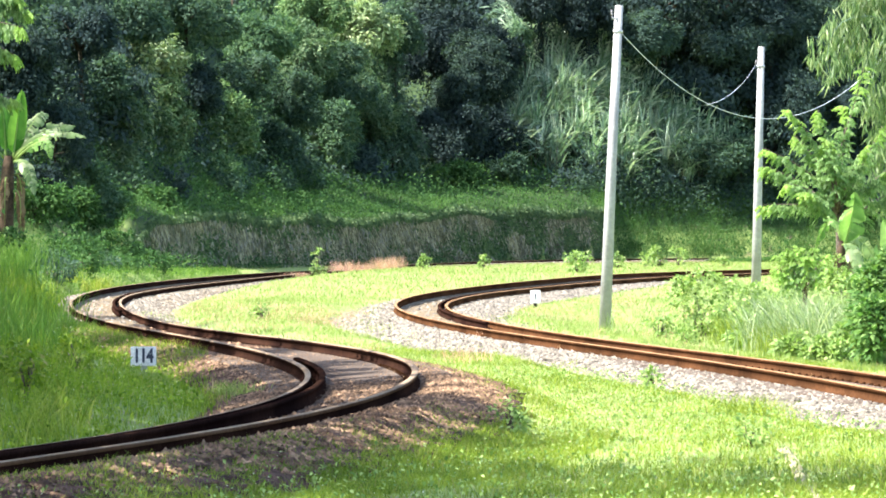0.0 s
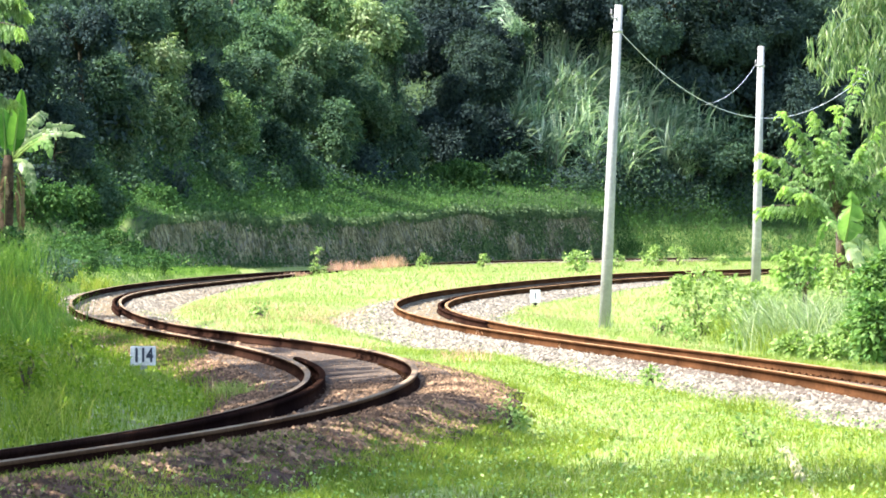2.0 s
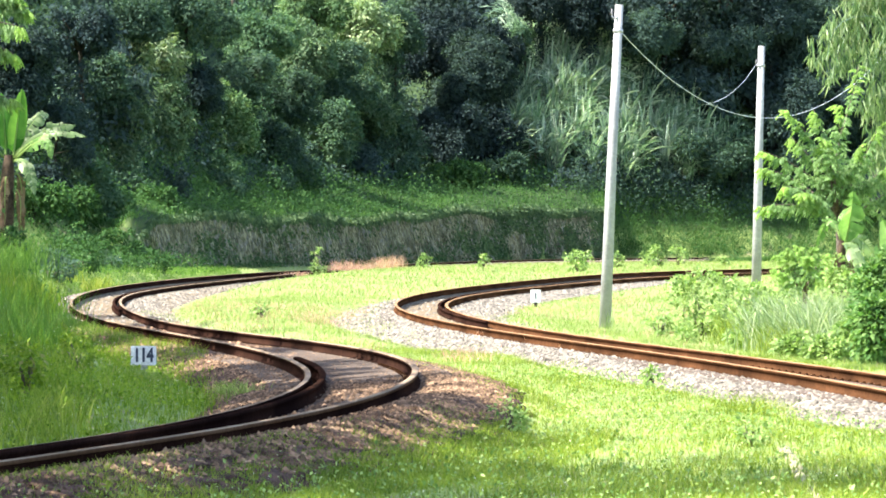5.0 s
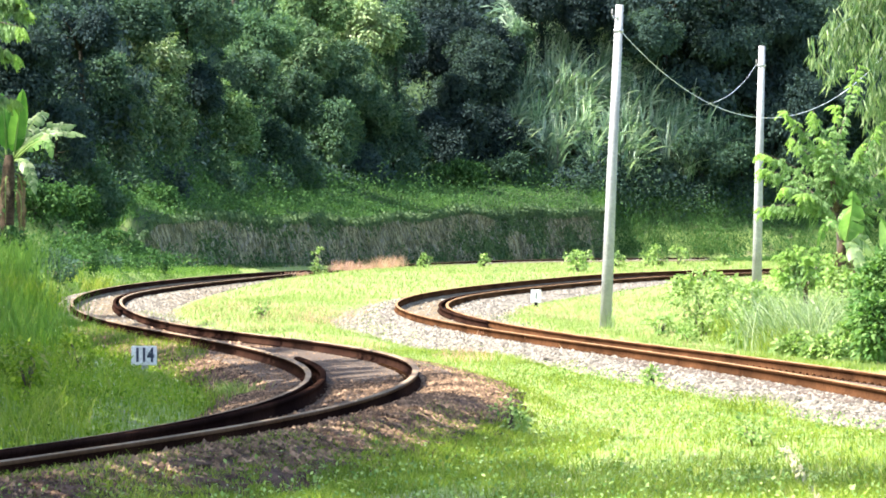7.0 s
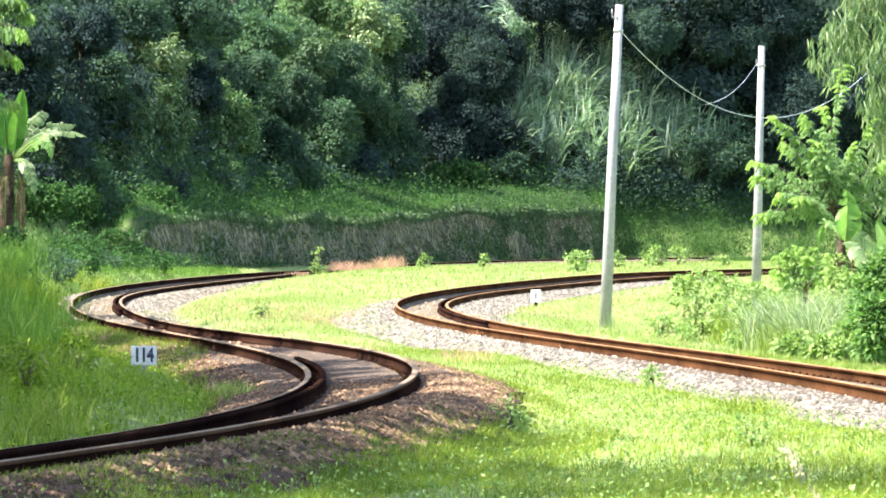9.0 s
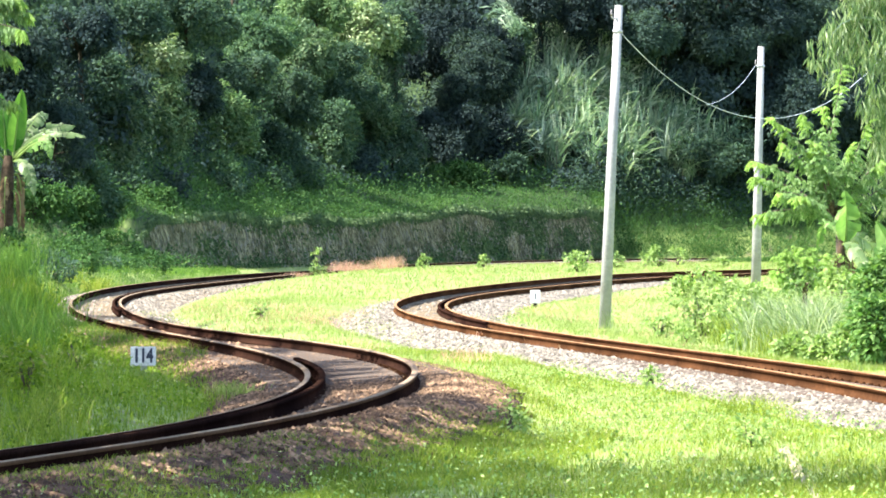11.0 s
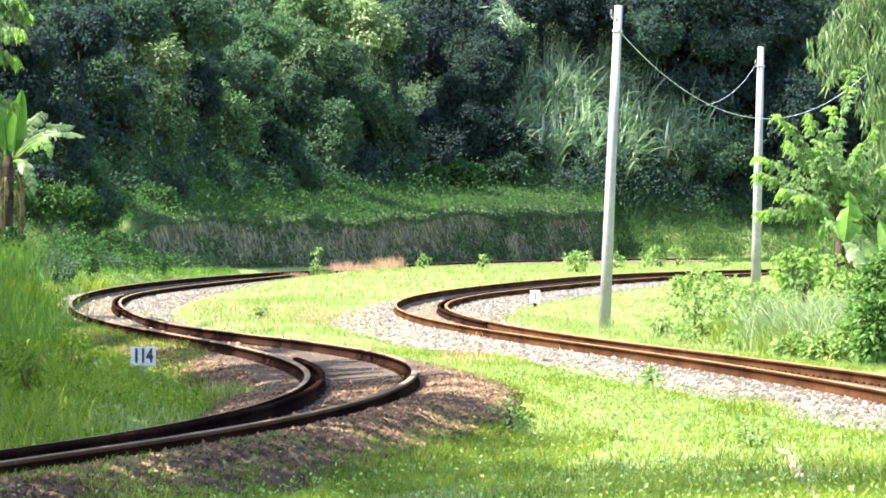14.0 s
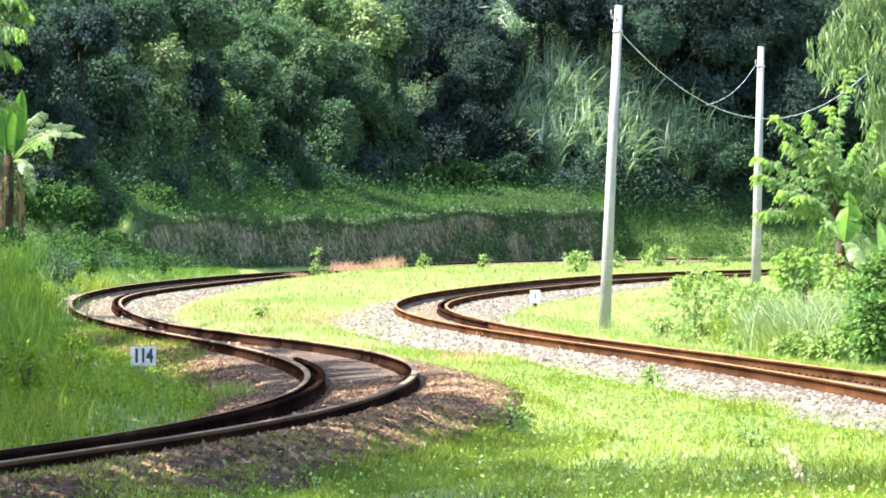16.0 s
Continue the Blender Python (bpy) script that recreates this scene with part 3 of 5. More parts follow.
    tagged(part("wall_creeper", flat_leaves("wall_creeper", base[w], way[w] + rng.normal(0, 0.5, (w.sum(), 3)), face[w], rng.uniform(0.10, 0.26, w.sum()), rng.uniform(0.06, 0.13, w.sum()), WALL_LEAF)),
           "green creepers covering the old wall", "creeper", kind="stuff")


build_wall()


# ---- poles and wires ----
def build_pole(base, top, r0, r1, arm=0.957):
    pole = thing("utility_pole", "tall pale concrete utility pole leaning slightly", "utility pole", base, "poles along the railway")
    lean = Vector(top) - Vector(base)
    v, q, t = tube([Vector((0, 0, -0.4)), lean * 0.5, lean], (r0 * 1.03, (r0 + r1) / 2, r1), 8)
    part("shaft", mesh_of("shaft", v, q, t, CONCRETE), None, pole)
    part("bracket", tubes("bracket", [((lean * arm + Vector((-0.02, -r1, 0)), lean * arm + Vector((-0.13, -r1 - 0.02, 0.02)), lean * arm + Vector((-0.15, -r1 - 0.02, 0.09))), (0.018, 0.018, 0.015), 6)], GALVANISED), None, pole, "galvanised iron bracket")
    part("insulator", tubes("insulator", [((lean * arm + Vector((-0.15, -r1 - 0.02, 0.07)), lean * arm + Vector((-0.15, -r1 - 0.02, 0.12)), lean * arm + Vector((-0.15, -r1 - 0.02, 0.14)), lean * arm + Vector((-0.15, -r1 - 0.02, 0.21))), (0.016, 0.024, 0.014, 0.016), 8)], PORCELAIN), None, pole, "pale porcelain insulator")
    part("band", tubes("band", [((lean * 0.915, lean * 0.925), (r1 * 1.25, r1 * 1.25), 8)], GALVANISED), None, pole, "iron clamp band")
    return pole


build_pole((3.48, 153.00, -0.282), (3.81, 153.00, 6.756), 0.130, 0.088)
build_pole((9.11, 206.00, 0.168), (9.28, 206.00, 7.287), 0.145, 0.095, 0.915)


def build_wire(a, b, sag, r=0.012):
    a, b = Vector(a), Vector(b)
    pts = [a.lerp(b, u) - Vector((0, 0, 4 * sag * u * (1 - u))) for u in [k / 40 for k in range(41)]]
    tagged(part("overhead_wire", tubes("overhead_wire", [(pts, [r] * 41, 6)], WIRE)), "thin pale overhead wire sagging between concrete poles", "wire", group="overhead wires")


build_pole((11.68, 180.00, -0.2), (11.70, 180.00, 7.3), 0.145, 0.088)
build_wire((3.86, 153.00, 6.156), (11.60, 180.00, 6.80), 1.95, 0.008)
build_wire((5.70, 153.00, 4.602), (9.10, 206.00, 6.727), 0.22, 0.006)


# ---- marker boards ----
def board(name, label, at, w, h, text, post, size, leg=CONCRETE, turn=0.0):
    sign = thing(name, label, "sign", at)
    sign.rotation_euler = (0, 0, turn)
    bm = bmesh.new()
    bmesh.ops.create_cube(bm, size=1)
    for v in bm.verts:
        v.co = (v.co.x * w, v.co.y * 0.03, v.co.z * h + post + h / 2)
    bmesh.ops.bevel(bm, geom=bm.edges[:], offset=0.006, segments=2, affect="EDGES")
    part("plate", bm, SIGN_WHITE, sign, "white painted plate")
    bm = bmesh.new()
    bmesh.ops.create_cube(bm, size=1)
    for v in bm.verts:
        v.co = (v.co.x * 0.09, v.co.y * 0.07 + 0.05, v.co.z * (post + 0.5 + h * 0.9) + (post + h * 0.9 - 0.5) / 2)
    bmesh.ops.bevel(bm, geom=bm.edges[:], offset=0.008, segments=1, affect="EDGES")
    part("post", bm, leg, sign, "short post")
    cu = bpy.data.curves.new("numerals", "FONT")
    cu.body, cu.size, cu.align_x, cu.align_y, cu.extrude, cu.offset = text, size, "CENTER", "CENTER", 0.003, 0.010
    ob = new("numerals", cu)
    me = bpy.data.meshes.new_from_object(ob.evaluated_get(bpy.context.evaluated_depsgraph_get()))
    bpy.data.objects.remove(ob)
    me.materials.clear()
    n = part("numerals", me, SIGN_INK, sign, "dark painted numerals")
    n.matrix_basis = pose(0, -0.019, post + h / 2, 90, 0, 0) @ Matrix.Diagonal((0.72, 1, 1, 1))
    return sign


board("kilometre_board", "white kilometre board lettered 114 in the grass", (-3.65, 86.00, 0.154), 0.31, 0.235, "114", 0.02, 0.225)
board("marker_post", "small white numbered marker beside the far track", (2.35, 180.00, -0.15), 0.26, 0.33, "1", 0.20, 0.18, BARK_DARK)


# ---- hillside woods ----
def crown_points(rng, radii, clumps, per, rc, lump=0.25, low=-0.6):
    """Leaf bases and outward ways over an uneven, lumpy crown."""
    d = unit(rng.normal(0, 1, (clumps * 3, 3)))
    d = d[d[:, 2] > low][:clumps]
    k = len(d)
    s = rng.uniform(0.62, 1.0, k) * (1 + lump * np.array([noise.noise(Vector(v) * 2.3 + Vector((radii[0] * 9, 0, 0))) for v in d]))
    c = d * s[:, None] * np.array(radii)
    r = rc * rng.uniform(0.6, 1.4, k)
    o = unit(rng.normal(0, 1, (k, per, 3)) + 0.55 * d[:, None] + np.array([0, 0, 0.25]))
    p = c[:, None] + o * (r[:, None, None] * rng.uniform(0.55, 1.05, (k, per, 1))) * np.array([1.1, 1.1, 0.8])
    return p.reshape(-1, 3), o.reshape(-1, 3), c


def build_tree(name, label, base, height, radii, material, seed, leaf=0.17, clumps=90, per=135, rc=0.85, low=-0.98, trunk=0.14, category="tree", droop=0.5):
    rng = np.random.default_rng(seed)
    tree = thing(name, label, category, base)
    p, o, c = crown_points(rng, radii, clumps, per, rc, 0.35, low)
    up = np.array([0, 0, height - radii[2]])
    way = o * 0.7 + rng.normal(0, 0.45, p.shape) + np.array([0, 0, -droop])
    face = o + np.array([0, 0, 0.8]) + rng.normal(0, 0.25, p.shape)
    n = len(p)
    part("crown", flat_leaves("crown", p + up, way, face, rng.uniform(0.65, 1.35, n) * leaf, rng.uniform(0.4, 0.6, n) * leaf, material), None, tree)
    hub = Vector((0, 0, max(height - radii[2] * 1.5, 0.4)))
    part("trunk", tubes("trunk", [((Vector((0, 0, -0.8)), hub * 0.5 + Vector((0.1, 0, 0)), hub), (trunk, trunk * 0.85, trunk * 0.7), 7)], BARK_DARK), None, tree)
    limbs = []
    for q in c[:: max(1, len(c) // 6)]:
        e = Vector(q) * 0.85 + Vector(up)
        m = hub.lerp(e, 0.5) + Vector((0, 0, 0.15 * height * 0.3))
        limbs.append(((hub, m, e), (trunk * 0.55, trunk * 0.35, trunk * 0.12), 4))
    part("limb", tubes("limb", limbs, BARK_DARK), None, tree)
    return tree


def crown_sprigs(rng, radii, lobes, thick, leaf, droop):
    """A crown of leafy lobes, each lobe a shell of sprigs, each sprig a few small leaves: bases, ways, faces, lobe centres."""
    R = np.array(radii)
    d = unit(rng.normal(0, 1, (lobes * 4, 3)))
    d = d[d[:, 2] > -0.7][:lobes]
    c = d * R * rng.uniform(0.40, 0.88, (len(d), 1))
    r = R.mean() * rng.uniform(0.20, 0.54, len(d))
    area = 4 * math.pi * r ** 2
    b, w, f = [], [], []
    for k in range(len(d)):
        n = int(area[k] * thick)
        o = unit(rng.normal(0, 1, (n, 3)) + 0.45 * d[k] + np.array([0, 0, 0.25]))
        bulge = 1 + 0.16 * np.sin(o[:, 0] * 7 + k) * np.sin(o[:, 2] * 6 + 2 * k)
        p = c[k] + o * (r[k] * bulge * rng.uniform(0.80, 1.05, n))[:, None] * np.array([1, 1, 0.88])
        per = 6
        o = np.repeat(o, per, 0)
        b.append(np.repeat(p, per, 0) + rng.normal(0, leaf * 0.62, (n * per, 3)))
        w.append(o * 0.55 + np.repeat(rng.normal(0, 0.4, (n, 3)), per, 0) + rng.normal(0, 0.4, (n * per, 3)) - np.array([0, 0, droop]))
        f.append(o * 0.8 + np.array([0, 0, 0.7]) + rng.normal(0, 0.32, (n * per, 3)))
    return np.concatenate(b), np.concatenate(w), np.concatenate(f), c


def woodland(name, label, category, base, height, radii, material, seed, leaf=0.19, thick=22.0, lobes=11, trunk=0.12, droop=0.45):
    """A tree or shrub of the hillside, its crown sitting low on the slope."""
    rng = np.random.default_rng(seed)
    tree = thing(name, label, category, base)
    p, w, f, c = crown_sprigs(rng, radii, lobes, thick, leaf, droop)
    up = np.array([0, 0, height - radii[2]])
    n = len(p)
    bare = max(height - radii[2] * 1.6, 0.3)
    m = int(260 * bare)
    az, r = rng.uniform(0, math.tau, m), rng.normal(0.30, 0.13, m) + trunk
    o = np.stack([np.cos(az), np.sin(az), np.zeros(m)], 1)
    ivy = o * r[:, None] * (1 + 0.8 * np.sin(np.arange(m) * 0.05))[:, None] + np.array([0, 0, 1.0]) * rng.uniform(0, bare, m)[:, None]
    p, n = np.concatenate([p + up, ivy]), n + m
    w, f = np.concatenate([w, o * 0.4 + rng.normal(0, 0.4, (m, 3)) - np.array([0, 0, 0.8])]), np.concatenate([f, o + np.array([0, 0, 0.6]) + rng.normal(0, 0.3, (m, 3))])
    part("crown", flat_leaves("crown", p, w, f, rng.uniform(0.65, 1.35, n) * leaf, rng.uniform(0.42, 0.66, n) * leaf, material), None, tree)
    hub = Vector((0, 0, max(height - radii[2] * 1.4, 0.4)))
    part("trunk", tubes("trunk", [((Vector((0, 0, -0.8)), hub * 0.5 + Vector((0.1, 0, 0)), hub), (trunk, trunk * 0.85, trunk * 0.7), 7)], BARK_DARK), None, tree)
    part("limb", tubes("limb", [((hub, hub.lerp(Vector(q) + Vector(up), 0.5) + Vector((0, 0, 0.12)), Vector(q) + Vector(up)), (trunk * 0.55, trunk * 0.35, trunk * 0.12), 4) for q in c[::2]], BARK_DARK), None, tree)
    return tree


TREE, SHRUB, PALE = 0, 1, 2
# Leaf tone is picked per tree, painting lit ridges and shaded hollows.
WOODS = (
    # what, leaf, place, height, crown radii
    (TREE, FOREST_SHADE_BLACK, (-18.1, 300.5), 6.2, (2.0, 2.3, 2.4)),
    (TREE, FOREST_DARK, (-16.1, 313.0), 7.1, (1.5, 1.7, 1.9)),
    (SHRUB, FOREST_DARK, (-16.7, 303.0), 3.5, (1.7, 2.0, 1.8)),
    (TREE, FOREST_LIT, (-14.7, 317.5), 3.3, (1.3, 1.5, 2.0)),
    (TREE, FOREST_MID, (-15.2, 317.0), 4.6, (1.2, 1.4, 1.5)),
    (SHRUB, FOREST_SHADE_BLACK, (-17.2, 295.0), 1.5, (1.4, 1.6, 1.1)),
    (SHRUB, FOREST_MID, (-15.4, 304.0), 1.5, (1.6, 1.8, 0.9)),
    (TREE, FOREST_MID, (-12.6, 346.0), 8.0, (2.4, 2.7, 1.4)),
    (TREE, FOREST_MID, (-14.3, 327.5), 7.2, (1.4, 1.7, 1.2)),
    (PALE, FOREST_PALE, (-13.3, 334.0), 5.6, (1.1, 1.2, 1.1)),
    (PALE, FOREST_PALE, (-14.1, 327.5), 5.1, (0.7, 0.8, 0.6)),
    (TREE, FOREST_LIT, (-12.9, 333.5), 3.9, (1.3, 1.5, 2.1)),
    (TREE, FOREST_LIT, (-11.0, 356.5), 4.2, (1.4, 1.6, 1.9)),
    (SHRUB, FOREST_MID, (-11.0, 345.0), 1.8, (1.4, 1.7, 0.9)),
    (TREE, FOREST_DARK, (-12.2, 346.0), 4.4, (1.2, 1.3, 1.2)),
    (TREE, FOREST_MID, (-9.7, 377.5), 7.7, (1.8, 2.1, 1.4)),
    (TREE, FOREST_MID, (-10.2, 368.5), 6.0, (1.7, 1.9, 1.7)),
    (TREE, FOREST_LIT, (-7.5, 392.0), 7.7, (1.9, 2.2, 1.8)),
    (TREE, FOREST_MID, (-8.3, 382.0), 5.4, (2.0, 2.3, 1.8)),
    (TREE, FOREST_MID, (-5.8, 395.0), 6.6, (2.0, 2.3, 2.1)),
    (TREE, FOREST_LIT, (-4.1, 397.5), 5.1, (1.5, 1.7, 1.8)),
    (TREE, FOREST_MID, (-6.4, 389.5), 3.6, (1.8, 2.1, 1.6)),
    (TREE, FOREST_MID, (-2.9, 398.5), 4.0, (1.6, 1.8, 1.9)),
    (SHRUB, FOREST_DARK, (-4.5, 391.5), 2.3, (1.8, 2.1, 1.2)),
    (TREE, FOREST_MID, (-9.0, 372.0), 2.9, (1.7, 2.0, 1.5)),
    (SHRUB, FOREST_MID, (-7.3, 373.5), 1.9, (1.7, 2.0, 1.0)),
    (TREE, FOREST_LIT, (-7.1, 398.0), 9.3, (1.8, 2.1, 1.3)),
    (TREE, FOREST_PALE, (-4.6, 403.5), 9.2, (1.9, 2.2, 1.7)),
    (TREE, FOREST_MID, (-2.8, 405.5), 9.0, (1.4, 1.6, 1.8)),
    (TREE, FOREST_SHADE_BLACK, (-0.6, 416.0), 8.1, (2.2, 2.5, 2.8)),
    (TREE, FOREST_SHADE_BLACK, (0.0, 429.5), 6.5, (2.3, 2.6, 1.7)),
    (TREE, FOREST_SHADE_BLACK, (1.6, 409.0), 6.8, (2.4, 2.7, 2.8)),
    (TREE, FOREST_SHADE_BLACK, (2.9, 411.5), 6.8, (1.3, 1.5, 2.2)),
    (TREE, FOREST_SHADE_BLACK, (0.5, 404.5), 3.8, (2.4, 2.8, 1.8)),
    (TREE, FOREST_SHADE_BLACK, (3.1, 406.0), 4.3, (1.2, 1.3, 2.1)),
    (TREE, FOREST_LIT, (3.3, 422.0), 2.5, (1.1, 1.3, 1.2)),
    (TREE, FOREST_SHADE_BLACK, (5.7, 414.0), 6.5, (2.0, 2.3, 1.0)),
    (TREE, FOREST_MID, (4.7, 412.5), 5.5, (0.7, 0.8, 0.9)),
    (PALE, FOREST_LIT, (-1.0, 406.0), 2.6, (0.7, 0.8, 0.8)),
    (SHRUB, FOREST_MID, (3.7, 403.5), 1.7, (1.6, 1.9, 0.8)),
    (SHRUB, CREEPER, (0.5, 399.5), 1.4, (1.8, 2.1, 0.7)),
    (SHRUB, FOREST_MID, (15.2, 418.0), 2.0, (1.5, 1.8, 1.1)),
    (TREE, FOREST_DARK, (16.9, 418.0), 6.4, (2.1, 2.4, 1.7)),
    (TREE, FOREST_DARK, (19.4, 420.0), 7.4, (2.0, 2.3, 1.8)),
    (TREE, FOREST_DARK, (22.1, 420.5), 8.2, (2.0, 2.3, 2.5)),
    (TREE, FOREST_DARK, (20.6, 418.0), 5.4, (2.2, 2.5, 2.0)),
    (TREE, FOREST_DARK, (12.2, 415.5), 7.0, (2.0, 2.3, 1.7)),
    (TREE, FOREST_SHADE_BLACK, (8.5, 414.0), 6.8, (2.0, 2.3, 1.3)),
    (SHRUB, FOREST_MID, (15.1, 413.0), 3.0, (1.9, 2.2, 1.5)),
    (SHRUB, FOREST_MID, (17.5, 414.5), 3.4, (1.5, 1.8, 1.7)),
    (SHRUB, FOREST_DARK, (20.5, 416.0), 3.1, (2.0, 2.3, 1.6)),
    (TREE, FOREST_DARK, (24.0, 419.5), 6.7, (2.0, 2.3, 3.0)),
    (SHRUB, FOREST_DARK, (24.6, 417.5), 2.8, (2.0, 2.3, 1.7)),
    (SHRUB, FOREST_MID, (-13.9, 313.0), 1.4, (1.4, 1.6, 0.7)),
    (SHRUB, FOREST_DARK, (-12.3, 324.0), 1.0, (1.2, 1.4, 0.5)),
    (SHRUB, CREEPER, (-16.9, 291.5), 1.6, (1.4, 1.6, 0.8)),
    (SHRUB, CREEPER, (-15.5, 298.0), 1.4, (1.3, 1.5, 0.7)),
    (SHRUB, FOREST_MID, (-10.5, 343.0), 0.9, (1.3, 1.5, 0.4)),
    (SHRUB, CREEPER, (-14.6, 306.5), 1.2, (1.0, 1.1, 0.6)),
    (SHRUB, FOREST_MID, (-8.8, 361.5), 0.9, (1.2, 1.3, 0.5)),
    (SHRUB, CREEPER, (-12.8, 311.5), 0.8, (1.0, 1.1, 0.4)),
)
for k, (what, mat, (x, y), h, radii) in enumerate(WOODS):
    lab = {FOREST_SHADE_BLACK: "dense dark-leaved tree hung with creepers, coloured darker still for shade", FOREST_DARK: "dense tree hung with creepers, coloured dark for the shaded hillside", FOREST_MID: "green tree covered in creepers on the hillside", FOREST_PALE: "sunlit tree with large pale leaves above the woods",
           FOREST_LIT: "tree above the woods, its leaf colour lightened as if sunlit", CREEPER: "low leafy shrub at the foot of the woods"}[mat]
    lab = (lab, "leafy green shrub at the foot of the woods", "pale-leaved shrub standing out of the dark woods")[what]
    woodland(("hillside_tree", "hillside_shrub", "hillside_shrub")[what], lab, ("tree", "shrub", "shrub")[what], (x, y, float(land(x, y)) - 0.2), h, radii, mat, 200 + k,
             0.26 if what == PALE or mat == FOREST_PALE else 0.20, 11.0 if what == PALE or mat == FOREST_PALE else 17.0, 9 if what else 17, 0.05 if what else 0.12, 0.6 if mat in (FOREST_DARK, FOREST_SHADE_BLACK) else 0.4)


# ---- bushes all over the slope: a few grown once, then repeated ----
def cover_slope():
    rng = np.random.default_rng(42)
    dark, green, pale = "dense hillside bush coloured dark as if shaded", "green creeper-covered bush on the hillside", "hillside bush coloured pale as if sunlit"
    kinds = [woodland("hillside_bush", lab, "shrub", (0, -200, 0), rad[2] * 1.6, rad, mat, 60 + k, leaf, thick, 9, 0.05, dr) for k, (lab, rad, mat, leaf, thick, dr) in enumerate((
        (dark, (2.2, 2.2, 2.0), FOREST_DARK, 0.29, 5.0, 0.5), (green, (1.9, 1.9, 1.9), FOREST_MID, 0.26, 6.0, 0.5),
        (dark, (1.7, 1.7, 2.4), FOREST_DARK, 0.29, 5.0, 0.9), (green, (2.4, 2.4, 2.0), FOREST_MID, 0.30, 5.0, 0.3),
        (pale, (1.5, 1.5, 1.6), FOREST_LIT, 0.27, 6.0, 0.6), (green, (1.4, 1.4, 2.6), FOREST_MID, 0.26, 6.0, 1.2)))]
    spots = []
    for x in np.arange(-27, 29, 0.55):
        g = float(FOOT(x + 0.5) - FOOT(x - 0.5))
        for s in np.arange(8.5 if x < 2 else 6.5, 17 if x < 2 else 15, 2.0):
            if rng.random() < (0.2 if x < 2 else 0.36):
                spots.append((x + rng.normal(0, 0.3), s + rng.normal(0, 0.5), g))
    used = [False] * len(kinds)
    for x, s, g in spots:
        if 2.8 < x < 16 and 4.9 < s < 14.6 - 0.72 * (x - 3):
            continue
        y = float(FOOT(x)) + s * math.sqrt(1 + g * g)
        if y > 470 or abs(x) > 0.063 * y + 2.2:
            continue
        # Bush colours carry the light: greener where it should look lit, darker on the right.
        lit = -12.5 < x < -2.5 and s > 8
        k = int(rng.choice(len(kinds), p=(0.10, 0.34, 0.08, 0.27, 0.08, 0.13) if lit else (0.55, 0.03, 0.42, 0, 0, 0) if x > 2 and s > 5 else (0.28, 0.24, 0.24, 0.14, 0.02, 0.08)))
        m = pose(x, y, float(land(x, y)) - 0.3, 0, 0, rng.uniform(0, 360))
        if used[k]:
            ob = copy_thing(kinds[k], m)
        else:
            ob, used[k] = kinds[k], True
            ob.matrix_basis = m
        z = rng.uniform(0.8, 1.3)
        ob.scale = (z * rng.uniform(0.9, 1.15), z * rng.uniform(0.9, 1.15), z * rng.uniform(0.85, 1.3))
        tagged(ob, group="bushes on the hillside")


cover_slope()


def scatter_hill(name, label, n, xr, yr, srange, material, size, seed, lift=(0.0, 0.35), category="undergrowth"):
    """Low leaves all over a stretch of hillside."""
    rng = np.random.default_rng(seed)
    x, y = rng.uniform(*xr, n), rng.uniform(*yr, n)
    s = behind_foot(x, y)
    k = (s > srange[0]) & (s < srange[1])
    x, y = x[k], y[k]
    n = len(x)
    lumps = mottle(x, y / 4, 1.2, seed) ** 2 * 1.6
    p = np.stack([x, y, land(x, y) + rng.uniform(0, 1, n) ** 2 * lift[1] * (0.4 + 1.2 * lumps) + lift[0]], 1)
    way = rng.normal(0, 0.8, (n, 3)) + np.array([0, -0.3, 0.2])
    face = np.array([0, -0.35, 1.0]) + rng.normal(0, 0.4, (n, 3))
    tagged(part(name, flat_leaves(name, p, way, face, rng.uniform(0.6, 1.4, n) * size, rng.uniform(0.45, 0.75, n) * size, material)), label, category, kind="stuff")


scatter_hill("terrace_creepers", "bright green creepers covering the terrace above the wall", 190000, (-22, 26), (262, 436), (-1.2, 7.0), CREEPER, 0.15, 31, (0.1, 0.85))
scatter_hill("bank_grass_herbs", "low green herbs on the grassy slope", 14000, (9, 26), (392, 436), (-1.5, 9), CREEPER, 0.15, 32, (0, 0.5))
scatter_hill("wood_edge", "leafy green scrub along the edge of the woods", 230000, (-24, 22), (270, 440), (4.6, 7.4), FOREST_MID, 0.19, 34, (0.0, 1.7))
scatter_hill("wood_edge", "dark green scrub below the cane grass", 70000, (6.2, 24), (388, 428), (4.0, 7.0), FOREST_DARK, 0.20, 35, (0.0, 1.7))
scatter_hill("wood_edge", "green scrub below the cane grass", 70000, (7.6, 24), (388, 426), (3.1, 6.6), FOREST_MID, 0.19, 36, (0.0, 1.4))
scatter_hill("undergrowth", "dark leafy undergrowth covering the hillside", 60000, (-30, 30), (265, 470), (4.5, 24), FOREST_DARK, 0.34, 33, (0.05, 1.2))


